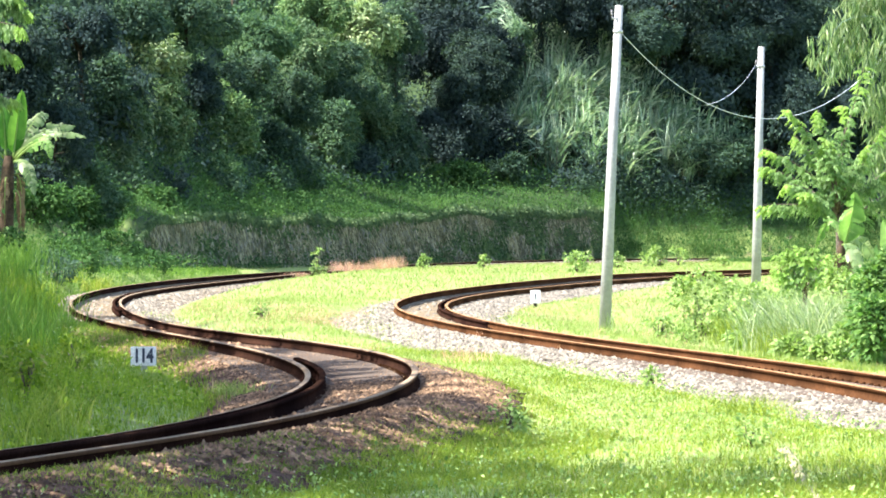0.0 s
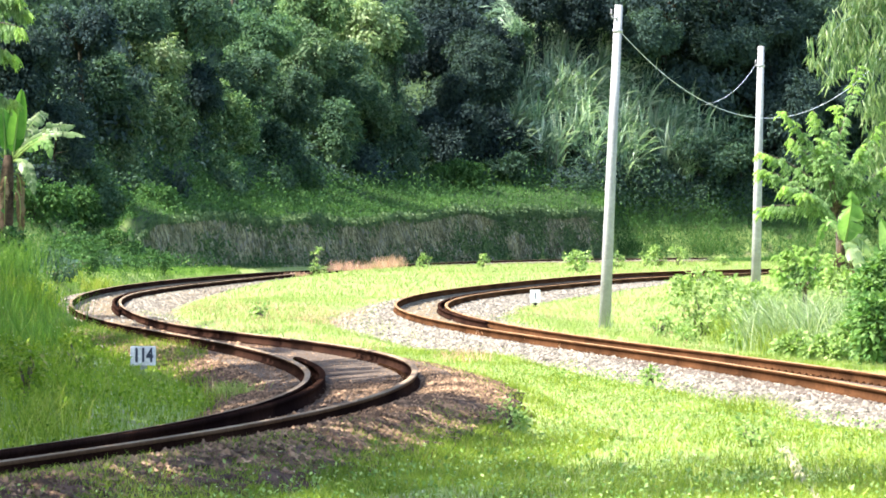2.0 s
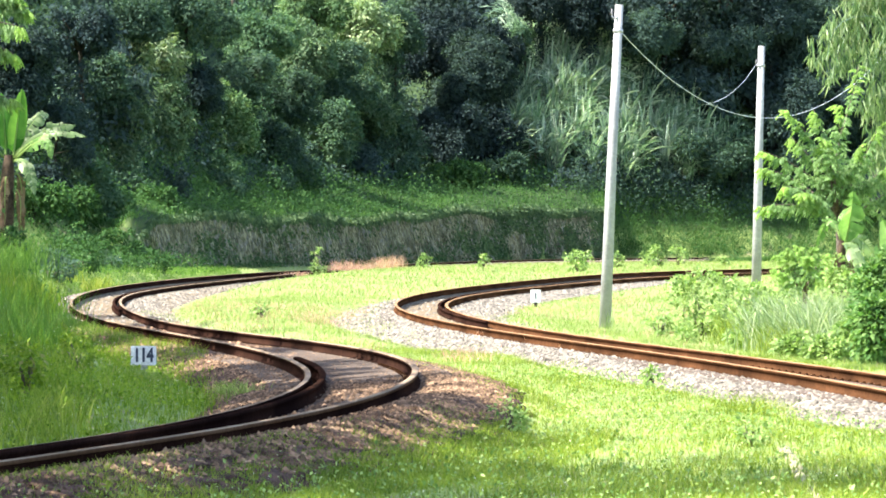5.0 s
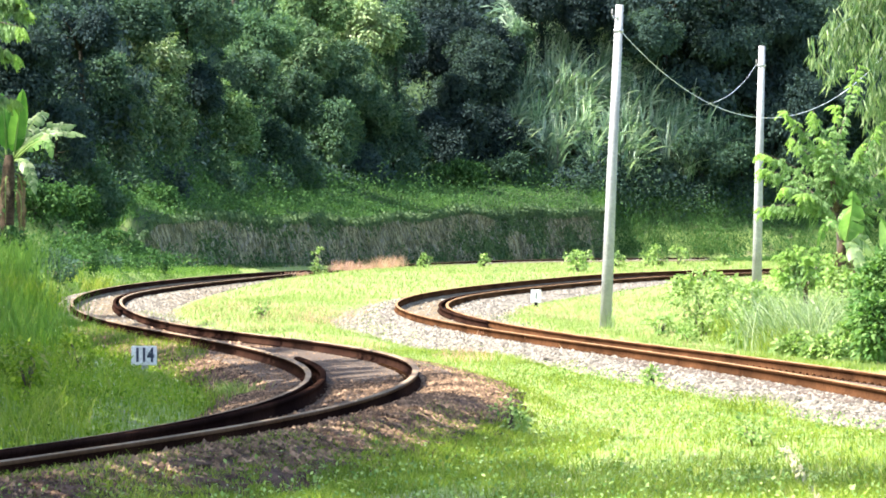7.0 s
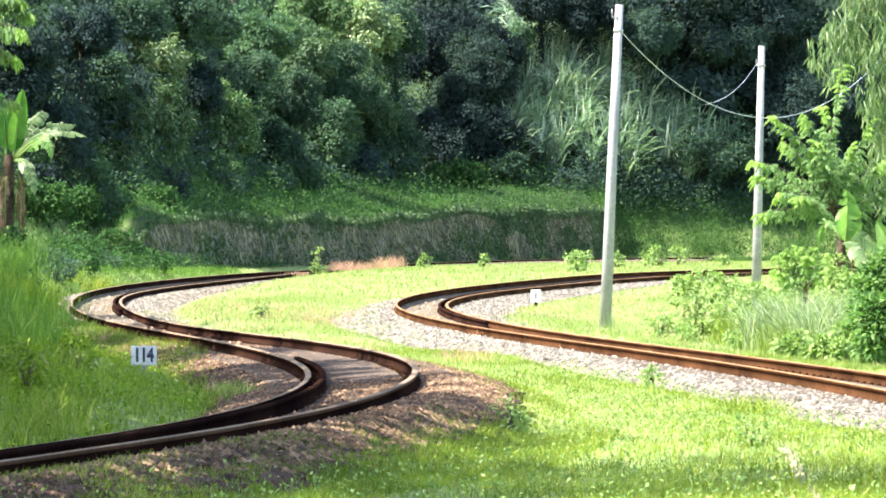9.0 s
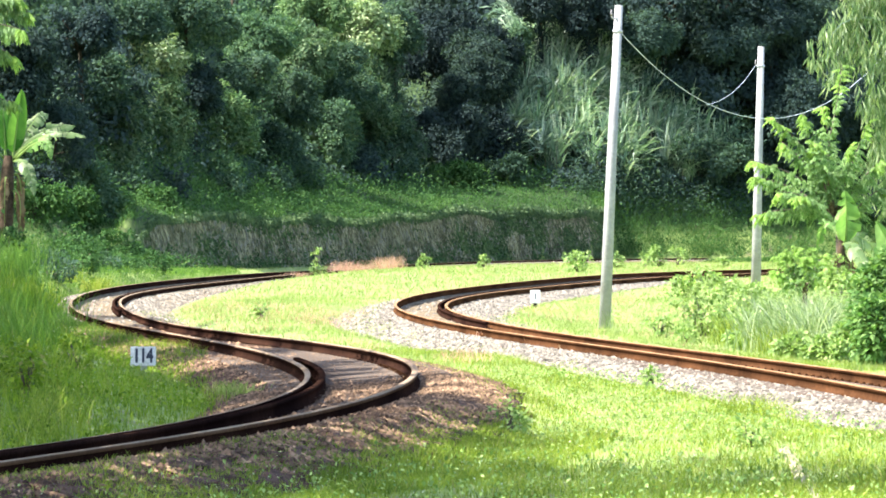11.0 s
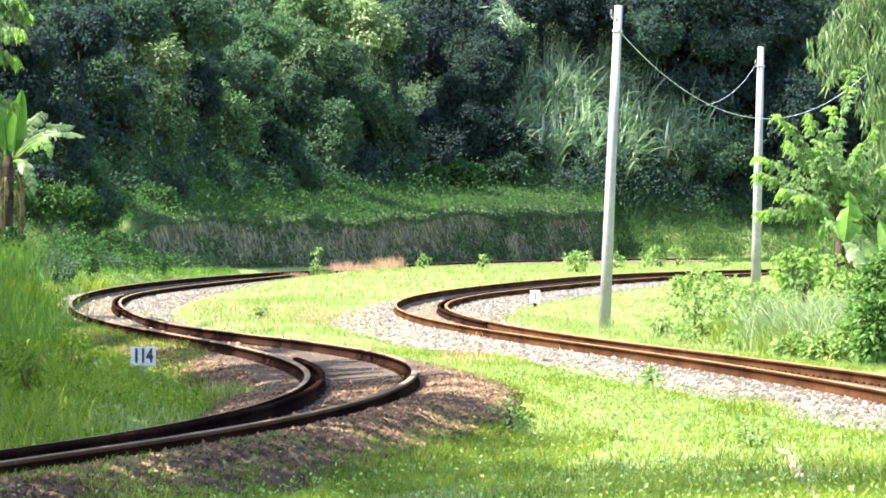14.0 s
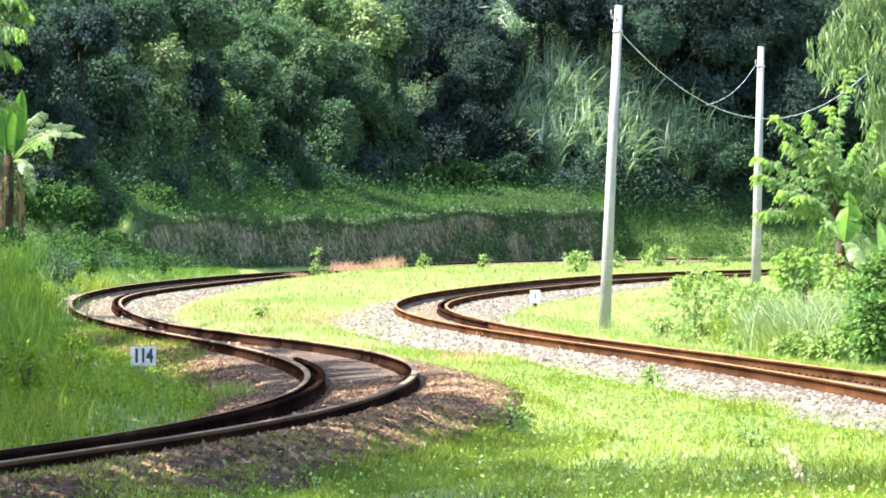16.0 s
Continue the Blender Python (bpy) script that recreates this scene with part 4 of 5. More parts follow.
# ---- tall cane grass on the slope ----
def build_cane(base, height, count, spread, seed):
    """Fans of long strap leaves round the tops of their stalks, the outer ones sagging."""
    rng = np.random.default_rng(seed)
    clump = thing("cane_grass_clump", "tall cane grass with long arching pale green leaves", "grass", base, "cane grass on the slope")
    wind = rng.uniform(-0.3, 0.8)
    vs, qs = [], []
    for k in range(count):
        az, lean = rng.uniform(0, math.tau), math.radians(rng.uniform(4, 58))
        d = Vector((math.cos(az) + wind * 0.5, math.sin(az), 0)).normalized()
        foot = Vector((rng.normal(0, spread * 0.2), rng.normal(0, spread * 0.2), height * (rng.uniform(0.45, 0.85) if k % 3 else rng.uniform(0.0, 0.5))))
        L, w, sag = rng.uniform(1.2, 2.8), rng.uniform(0.045, 0.085), rng.uniform(0.2, 0.85)
        s = (Vector((-d.y, d.x, 0)) + Vector((0.6, 0, 0)) * rng.normal(0, 1)).normalized() * w
        i = len(vs)
        for j in range(6):
            u = j / 5
            c = foot + d * (L * u * math.sin(lean)) + Vector((0, 0, L * (u * math.cos(lean) - sag * math.sin(lean) * u ** 2.6)))
            ww = s * (min(1, 0.5 + 2.2 * u) * (1 - u ** 1.6) + 0.02)
            vs += [tuple(c - ww + Vector((0, 0, 0.4 * w))), tuple(c + ww - Vector((0, 0, 0.4 * w)))]
            if j:
                qs.append((i + 2 * j - 2, i + 2 * j - 1, i + 2 * j + 1, i + 2 * j))
    part("leaves", mesh_of("leaves", vs, qs, None, CANE), None, clump)
    for k in range(3):
        r = Vector((rng.normal(0, spread * 0.3), rng.normal(0, spread * 0.3), 0))
        part("stalk", tubes("stalk", [((r - Vector((0, 0, 0.3)), r * 1.4 + Vector((0, 0, height * 0.8))), (0.022, 0.012), 4)], BARK), None, clump)


rng = np.random.default_rng(77)
made = 0
while made < 165:
    x, s = 3.6 + 13.4 * rng.random(), 5.4 + 9.5 * rng.random()
    if s > 14.0 - 0.56 * (x - 3) or (s < 8.2 and rng.random() < 0.7):
        continue
    g = float(FOOT(x + 0.5) - FOOT(x - 0.5))
    y = float(FOOT(x)) + s * math.sqrt(1 + g * g)
    build_cane((x, y, float(land(x, y)) - 0.2), rng.uniform(1.0, 2.6), int(rng.uniform(45, 85)), 0.9, 100 + made)
    made += 1


# ---- grass ----
def bare(lx, rx, y):
    """Above 1 where stones keep the grass away: how far it creeps up differs along both lines."""
    ll = np.interp(y, (40, 60, 80, 92, 100, 150, 162, 178, 200, 225, 400), (1.4, 1.4, 1.5, 1.25, 0.64, 0.64, 0.85, 1.4, 1.5, 1.1, 1.0))
    lr = np.interp(y, (40, 49, 52, 56, 60, 66, 76, 82, 86, 150, 166, 200, 240, 330, 345), (0.68, 0.70, 0.75, 0.88, 1.05, 1.25, 1.1, 0.85, 0.64, 0.64, 1.2, 2.7, 2.0, 0.9, 2.2))
    rl = np.interp(y, (40, 80, 110, 130, 150, 165, 190, 400), (1.2, 1.25, 1.35, 1.15, 1.0, 0.9, 0.7, 0.7))
    rr = np.interp(y, (40, 130, 150, 170, 210, 260, 400), (0.66, 0.66, 1.0, 1.7, 1.5, 1.1, 0.9))
    a = np.where(lx < 0, ll / np.maximum(-lx, 0.01), lr / np.maximum(lx, 0.01))
    b = np.where(rx < 0, rl / np.maximum(-rx, 0.01), rr / np.maximum(rx, 0.01))
    return np.maximum(a, b)


def scatter_grass(name, label, n, yr, half, height, width, lean, material, seed, keep=None, joints=2, power=1.0, tuft=1):
    """Grass over the valley floor inside a wedge that widens with distance, kept off the stones."""
    rng = np.random.default_rng(seed)
    y = yr[0] + (yr[1] - yr[0]) * rng.random(n) ** power
    x = rng.uniform(-1, 1, n) * (half[0] + (half[1] - half[0]) * (y - yr[0]) / (yr[1] - yr[0]))
    x, y = np.repeat(x, tuft), np.repeat(y, tuft)
    x, y = x + rng.normal(0, 0.05, len(x)) * (tuft > 1), y + rng.normal(0, 0.05, len(x)) * (tuft > 1)
    lx, rx = x - LEFT_X(y), x - RIGHT_X(y)
    d = np.minimum(np.abs(lx), np.abs(rx))
    k = (bare(lx, rx, y) + rng.exponential(0.09, len(x)) < 1 + 0.35 * (mottle(x, y, 0.8, 3) - 0.5)) & (behind_foot(x, y) < 0.3)
    if keep is not None:
        k &= keep(x, y, lx, rx, rng)
    x, y, d = x[k], y[k], d[k]
    n = len(x)
    lump = 0.55 + 0.7 * mottle(x, y / 3, 1.1, seed) * mottle(x, y / 4, 0.4, seed + 1) + 0.3 * mottle(x, y / 3, 3.5, seed + 2)
    thin = rng.random(n) < 0.35 + 0.9 * mottle(x, y / 3, 0.9, seed + 5)
    x, y, d, lump = x[thin], y[thin], d[thin], lump[thin]
    n = len(x)
    h = rng.uniform(*height, n) * lump * (0.55 + 0.45 * smooth(1.0, 4.0, d))
    p = np.stack([x, y, bed_top(x, y) - 0.015], 1)
    tagged(part(name, blades(name, p, h, rng.uniform(*width, n), lean, material, rng, joints)), label, "grass", kind="stuff")


def left_verge(x, y, lx, rx, rng):
    return lx < 0


def path_x(y):
    """Where a trodden path crosses the near meadow."""
    return 2.56 + 0.10 * np.sin((y - 50) * 0.24) + 0.012 * (y - 50)


def middle(x, y, lx, rx, rng):
    trodden = (y > 44) & (y < 58) & (np.abs(x - path_x(y)) < 0.08 * rng.random(len(x)))
    return (lx > 0) & ~(trodden & (rng.random(len(x)) < 0.85))


def build_path():
    ys = np.arange(43.5, 57.5, 0.25)
    rng = np.random.default_rng(64)
    offs = np.linspace(-0.07, 0.07, 5)
    x = path_x(ys)[:, None] + offs[None] + rng.normal(0, 0.01, (len(ys), 5))
    y = np.repeat(ys[:, None], 5, 1)
    z = bed_top(x, y) + np.interp(np.abs(offs), (0, 0.035, 0.07), (0.024, 0.020, -0.03))[None]
    tagged(part("path", mesh_of("path", np.stack([x, y, z], 2).reshape(-1, 3), sheet(x.shape), None, PATH_SAND, True)), "narrow trodden sandy path through the grass", "path", kind="structure")


build_path()


scatter_grass("verge_grass", "tall lush green grass on the verge", 62000, (44, 130), (3.6, 9.5), (0.12, 0.34), (0.005, 0.011), 0.5, VERGE, 1, left_verge, tuft=3)
scatter_grass("meadow_grass", "bright green grass between the railway tracks", 76000, (42, 110), (3.4, 8.0), (0.06, 0.145), (0.0045, 0.009), 0.6, GRASS, 2, middle, tuft=3)
scatter_grass("meadow_grass", "sunny yellow-green grass between the railway tracks", 64000, (95, 200), (7.0, 14.0), (0.08, 0.19), (0.010, 0.020), 0.6, GRASS_SHORT, 3, None, 1, tuft=2)
scatter_grass("meadow_grass", "sunny yellow-green grass on the far side of the bend", 84000, (190, 400), (13.5, 27.0), (0.08, 0.22), (0.02, 0.04), 0.6, GRASS_SHORT, 4, None, 1, tuft=1, power=0.8)
scatter_grass("dry_meadow_grass", "pinkish dry grass patches in the sunny meadow", 40000, (105, 200), (7.0, 14.0), (0.13, 0.24), (0.010, 0.018), 0.6, DRY_RED, 6,
              lambda x, y, lx, rx, rng: (lx > 0) & (mottle(x, y / 5, 2.2, 21) > 0.6) & (rng.random(len(x)) < 0.7), 1)
scatter_grass("lineside_grass", "straggling green grass growing into the ballast", 46000, (42, 62), (3.4, 4.6), (0.08, 0.19), (0.006, 0.010), 0.7, GRASS, 7,
              lambda x, y, lx, rx, rng: (lx > 0.7) & (lx < 2.8) & (mottle(x, y / 2, 0.5, 31) > 0.62 - 0.42 * smooth(1.0, 1.5, lx)), 2, tuft=3)
scatter_grass("dry_meadow_grass", "pinkish dry grass patch in the sunny meadow", 60000, (92, 178), (2.0, 5.0), (0.10, 0.2), (0.012, 0.02), 0.6, DRY_RED, 8,
              lambda x, y, lx, rx, rng: (np.minimum(((x + 2.4) / 0.9) ** 2 + ((y - 153) / 14) ** 2, ((x - 0.35) / 0.5) ** 2 + ((y - 101) / 5) ** 2) < rng.random(len(x)) * 1.2) & (rng.random(len(x)) < 0.75), 1)


def bank_grass():
    rng = np.random.default_rng(56)
    y = rng.uniform(108, 300, 80000)
    x = LEFT_X(y) - 0.75 - rng.exponential(0.12, len(y)) - 8.5 * rng.random(len(y)) ** 1.3
    k = (bare(x - LEFT_X(y), x - RIGHT_X(y), y) < 1) & (behind_foot(x, y) < 0.5)
    x, y = x[k], y[k]
    p = np.stack([x, y, bed_top(x, y) - 0.015], 1)
    h = rng.uniform(0.14, 0.34, len(x)) * (0.5 + 0.9 * mottle(x, y / 3, 0.9, 63)) * (0.5 + 0.5 * smooth(1, 2.5, LEFT_X(y) - x))
    tagged(part("bank_grass", blades("bank_grass", p, h, rng.uniform(0.014, 0.026, len(x)), 0.55, BANK, rng, 1)), "lush grass on the bank beside the far bend", "grass", kind="stuff")


bank_grass()


def slope_grass():
    """Soft rank grass over the terrace and the open bank above it."""
    rng = np.random.default_rng(55)
    x, y = rng.uniform(-24, 27, 430000), rng.uniform(245, 432, 430000)
    x, y = np.concatenate([x, rng.uniform(8.5, 27, 150000)]), np.concatenate([y, rng.uniform(386, 420, 150000)])
    s = behind_foot(x, y)
    k = (s > np.where(x > 8.5, -2.6, -0.6)) & (s < np.where(x < -10, 10.0, 6.6)) & (rng.random(len(x)) < 0.45 + 0.9 * mottle(x, y / 3, 1.5, 61))
    x, y = x[k], y[k]
    p = np.stack([x, y, land(x, y) - 0.02], 1)
    h = rng.uniform(0.18, 0.42, len(x)) * (0.6 + 0.8 * mottle(x, y / 3, 1.0, 62))
    tagged(part("terrace_grass", blades("terrace_grass", p, h, rng.uniform(0.025, 0.045, len(x)), 0.6, TERRACE, rng, 1)), "soft rank green grass on the terrace above the wall", "grass", kind="stuff")


slope_grass()


# ---- near plants ----
def rachis_leaves(rng, base, way, length, pairs, leaf):
    """Leaflets in pairs along a drooping stalk: bases, ways, lengths."""
    out = []
    side = way.cross(Vector((0, 0, 1))).normalized()
    for k in range(pairs):
        u = 0.12 + 0.88 * k / (pairs - 1)
        p = base + way * (length * u) + Vector((0, 0, -0.45 * length * u * u))
        for s in (-1, 1):
            w = way * 0.45 + side * s * 0.75 + Vector((0, 0, -0.8 - 0.4 * rng.random()))
            out.append((p, w, leaf * (1 - 0.45 * u) * rng.uniform(0.8, 1.2)))
    return out


def feathery_branch(tree, pts, seed, fronds, frond, leaf, radius, young=0.82, label=""):
    """A bough, with two-ranked feathery leaves along its outer part. Its own space is the crown's pivot."""
    rng = np.random.default_rng(seed)
    fx, fy, fz = (spline(np.linspace(0, 1, len(pts)), [p[k] for p in pts]) for k in range(3))
    at = lambda u: Vector((float(fx(u)), float(fy(u)), float(fz(u))))
    n = 9
    bough = part("branch", tubes("branch", [([at(k / n) for k in range(n + 1)], [radius * (1 - 0.8 * k / n) for k in range(n + 1)], 5)], BARK), None, tree, label)
    low, high = [], []
    for k in range(fronds):
        u = 0.18 + 0.82 * (k + rng.random()) / fronds
        d = (at(min(u + 0.03, 1)) - at(u - 0.05)).normalized()
        side = d.cross(Vector((0, 0, 1))).normalized()
        s = 1 if k % 2 else -1
        way = (d * rng.uniform(0.3, 0.8) + side * s * rng.uniform(0.3, 1.0) + Vector((0, rng.normal(0, 0.35), rng.uniform(-0.85, 0.1)))).normalized()
        (high if u > young else low).extend(rachis_leaves(rng, at(u) + Vector(rng.normal(0, 0.05 * (1.2 - u), 3)), way, frond * rng.uniform(0.7, 1.15) * (1 - 0.35 * u), 15, leaf))
    for name, rows, mat in (("foliage", low, BRIGHT), ("young_foliage", high, BRIGHT_TIP)):
        if rows:
            b, w = np.array([tuple(r[0]) for r in rows]), np.array([tuple(r[1]) for r in rows])
            L = np.array([r[2] for r in rows])
            part(name, leaf_mesh(name, b, w, rng.normal(0, 0.5, w.shape) + np.array([0, -0.4, 1]), L, L * 0.24, mat, 0.15, 0.25), None, bough)
    return bough


SWAYING = []  # (part, its pivot, how much, the pivot in its own mesh)


def feathery_tree(label, base, pivot, trunk, boughs, seed, fronds, frond, leaf, much=1.0, young=0.82):
    """boughs: lists of points in the world; the crown sways about its pivot."""
    base, pivot = Vector(base), Vector(pivot)
    tree = thing("feathery_tree", label, "tree", base)
    part("trunk", tubes("trunk", [([Vector(p) - base for p in trunk], [0.065, 0.055, 0.045, 0.035][:len(trunk)], 7)], BARK), None, tree)
    for k, pts in enumerate(boughs):
        b = feathery_branch(tree, [Vector(p) - pivot for p in pts], seed + k, fronds, frond, leaf, 0.024, young)
        b.location = pivot - base
        SWAYING.append((b, pivot - base, much * (1.0 + 0.12 * math.sin(k * 2.3)), Vector()))
    return tree


feathery_tree("young feathery-leaved tree with bright drooping yellow-green foliage", (8.10, 145.00, 0.277), (8.11, 145.00, 1.495),
    ((8.10, 145.00, 0.103), (8.13, 145.00, 1.031), (8.11, 145.00, 1.495), (8.09, 145.00, 2.214)), (
    ((8.10, 145.00, 2.075), (8.05, 145.00, 2.771), (8.18, 144.80, 3.696), (8.43, 144.80, 4.449), (8.63, 145.00, 5.230)),
    ((8.09, 145.00, 2.191), (7.94, 144.60, 2.999), (7.57, 144.30, 3.747), (7.05, 144.00, 4.377)),
    ((8.09, 145.00, 2.249), (7.99, 144.80, 3.117), (7.84, 144.50, 3.808), (7.66, 144.40, 4.338)),
    ((8.09, 145.00, 2.133), (7.71, 144.70, 2.827), (7.12, 144.40, 3.286), (6.53, 144.20, 3.550)),
    ((8.09, 145.00, 2.098), (7.70, 145.30, 2.599), (7.11, 145.50, 3.007), (6.59, 145.50, 3.205)),
    ((8.09, 145.00, 2.168), (7.86, 145.00, 2.887), (7.56, 144.90, 3.408), (7.21, 144.90, 3.813)),
    ((8.09, 145.00, 2.052), (7.69, 144.40, 2.512), (7.27, 144.00, 2.764), (6.95, 143.80, 2.808)),
    ((8.09, 145.00, 1.982), (7.59, 144.60, 2.328), (7.01, 144.50, 2.420), (6.49, 144.50, 2.397)),
    ((8.09, 145.00, 2.214), (8.04, 144.40, 2.882), (7.95, 144.10, 3.341), (7.83, 144.00, 3.743)),
    ((8.10, 145.00, 2.284), (8.18, 145.20, 3.121), (8.24, 145.30, 3.819), (8.23, 145.30, 4.447)),
    ((8.10, 145.00, 2.191), (8.42, 145.00, 2.829), (8.72, 145.10, 3.410), (9.04, 145.20, 4.027)),
    ((8.10, 145.00, 2.144), (8.53, 144.80, 2.596), (8.80, 144.60, 2.884), (9.20, 144.50, 3.207)),
    ((8.10, 145.00, 2.237), (8.28, 144.60, 2.884), (8.44, 144.30, 3.228), (8.58, 144.20, 3.550)),
    ((8.10, 145.00, 2.052), (7.74, 144.20, 2.419), (7.55, 143.90, 2.590), (7.37, 143.70, 2.670)),
    ((8.10, 145.00, 1.959), (8.67, 145.30, 2.308), (9.03, 145.50, 2.542), (9.38, 145.50, 2.600)),
    ), 500, 60, 0.36, 0.10)

feathery_tree("overhanging feathery-leaved tree with bright green leaves", (-7.23, 100.00, 1.734), (-7.23, 100.00, 4.134),
    ((-7.23, 100.00, 1.574), (-7.22, 100.00, 3.094), (-7.23, 100.00, 4.134), (-7.15, 100.00, 4.934)), (
    ((-7.19, 100.00, 4.614), (-6.75, 100.00, 4.934), (-6.27, 100.00, 5.030), (-5.89, 100.00, 4.966)),
    ((-7.19, 100.00, 4.454), (-6.74, 99.80, 4.728), (-6.33, 99.70, 4.781), (-5.94, 99.60, 4.698)),
    ((-7.19, 100.00, 4.214), (-6.75, 100.00, 4.494), (-6.37, 100.00, 4.470), (-6.05, 100.00, 4.310)),
    ((-7.19, 100.00, 3.814), (-6.73, 99.70, 3.808), (-6.41, 99.60, 3.766), (-6.03, 99.50, 3.676)),
    ((-7.19, 100.00, 4.774), (-6.75, 100.00, 5.094), (-6.35, 100.00, 5.214), (-6.03, 100.00, 5.158)),
    ), 560, 74, 0.26, 0.10, -0.22, 0.9)


feathery_tree("flat-topped young tree with bright feathery leaves", (6.97, 136.00, 0.205), (6.97, 136.00, 0.640),
    ((6.97, 136.00, 0.042), (6.96, 136.00, 0.368), (6.97, 136.00, 0.640), (6.96, 136.00, 0.858)), (
    ((6.97, 136.00, 0.695), (6.81, 136.00, 0.967), (6.62, 136.00, 1.239), (6.44, 136.00, 1.402)),
    ((6.97, 136.00, 0.695), (6.86, 135.80, 1.076), (6.73, 135.70, 1.348), (6.62, 135.60, 1.500)),
    ((6.97, 136.00, 0.749), (6.93, 136.20, 1.129), (6.89, 136.30, 1.401), (6.87, 136.30, 1.532)),
    ((6.97, 136.00, 0.749), (7.02, 135.80, 1.131), (7.08, 135.70, 1.381), (7.12, 135.70, 1.511)),
    ((6.97, 136.00, 0.695), (7.12, 136.10, 1.021), (7.28, 136.20, 1.271), (7.41, 136.20, 1.401)),
    ((6.97, 136.00, 0.640), (7.15, 135.80, 0.913), (7.31, 135.60, 1.099), (7.48, 135.50, 1.186)),
    ((6.97, 136.00, 0.640), (6.75, 135.70, 0.860), (6.55, 135.50, 1.035), (6.39, 135.40, 1.122)),
    ((6.97, 136.00, 0.695), (6.98, 135.50, 1.024), (6.98, 135.30, 1.241), (6.99, 135.20, 1.382)),
    ), 580, 40, 0.26, 0.085, 0.25, 0.5)


def banana_leaf(plant, base, mid, tip, width, seed, material=BANANA, torn=0.3, label=""):
    """A great paddle leaf over a bent midrib, its blade folded and torn along the edge."""
    rng = np.random.default_rng(seed)
    a, b, c = Vector(base), Vector(mid), Vector(tip)
    n = 26
    pt = lambda u: a * (1 - u) ** 2 + b * 2 * u * (1 - u) + c * u * u

    def row(u, s, cut, sag):
        p, d = pt(u), (pt(min(u + 0.02, 1)) - pt(max(u - 0.02, 0))).normalized()
        side = d.cross(Vector((0.25, -0.9, 0.35))).normalized()
        up = side.cross(d)
        blade = max(0.0, (u - 0.14) / 0.86)
        w = width * 0.5 * (math.sin(math.pi * min(blade, 1) ** 0.75) ** 0.6 if 0 < blade < 1 else 0.02)
        drop = Vector((0, 0, sag * w))
        return [tuple(p), tuple(p + side * s * w * 0.55 + up * w * 0.22 - drop * 0.35), tuple(p + side * s * w * cut + d * w * 0.25 + up * w * 0.12 - drop)]

    vs, qs = [], []
    for s in (-1, 1):
        cut, sag, fresh = 1.0, 0.1, True
        for k in range(n):
            if fresh:
                vs += row(k / n, s, cut, sag)
            vs += row((k + (0.8 if rng.random() < torn else 1.0)) / n, s, cut, sag)
            i = len(vs) - 6
            qs += [(i, i + 1, i + 4, i + 3), (i + 1, i + 2, i + 5, i + 4)]
            fresh = rng.random() < torn
            if fresh:
                cut, sag = 1 - 0.25 * rng.random(), rng.uniform(0.0, 0.9)
    leaf = part("leaf", mesh_of("leaf", vs, qs, None, material, True), None, plant, label)
    part("midrib", tubes("midrib", [([pt(k / 8) - Vector((0, 0, 0.012)) for k in range(9)], [0.022 * (1 - 0.85 * k / 8) for k in range(9)], 5)], HERB), None, leaf)
    return leaf


def banana_plant(label, base, top, radius, leaves, seed, dead=6, much=0.0):
    base, top = Vector(base), Vector(top)
    plant = thing("banana_plant", label, "banana plant", base)
    h = top - base
    part("stem", tubes("stem", [([h * u for u in (-0.6, 0, 0.3, 0.6, 0.85, 1.0)], [radius * r for r in (1.15, 1.1, 1.0, 0.9, 0.8, 0.5)], 10)], TRUNK_BANANA), None, plant)
    rng = np.random.default_rng(seed)
    for k in range(dead):
        a, u = rng.uniform(0, math.tau), rng.uniform(0.45, 0.95)
        p = h * u + Vector((math.cos(a), math.sin(a), 0)) * radius * 0.9
        banana_leaf(plant, p, p + Vector((math.cos(a) * 0.18, math.sin(a) * 0.18, 0.05)), p + Vector((math.cos(a) * 0.12, math.sin(a) * 0.12, -rng.uniform(0.4, 0.9))), 0.16, seed + k, BANANA_DRY, 0.6, "dry brown dead leaf")
    for k, (b, m, t, w, mat, torn) in enumerate(leaves):
        leaf = banana_leaf(plant, Vector(b) - base, Vector(m) - base, Vector(t) - base, w, seed + 20 + k, mat, torn)
        if much:
            SWAYING.append((leaf, h * 0.97, much, h * 0.97))
    return plant


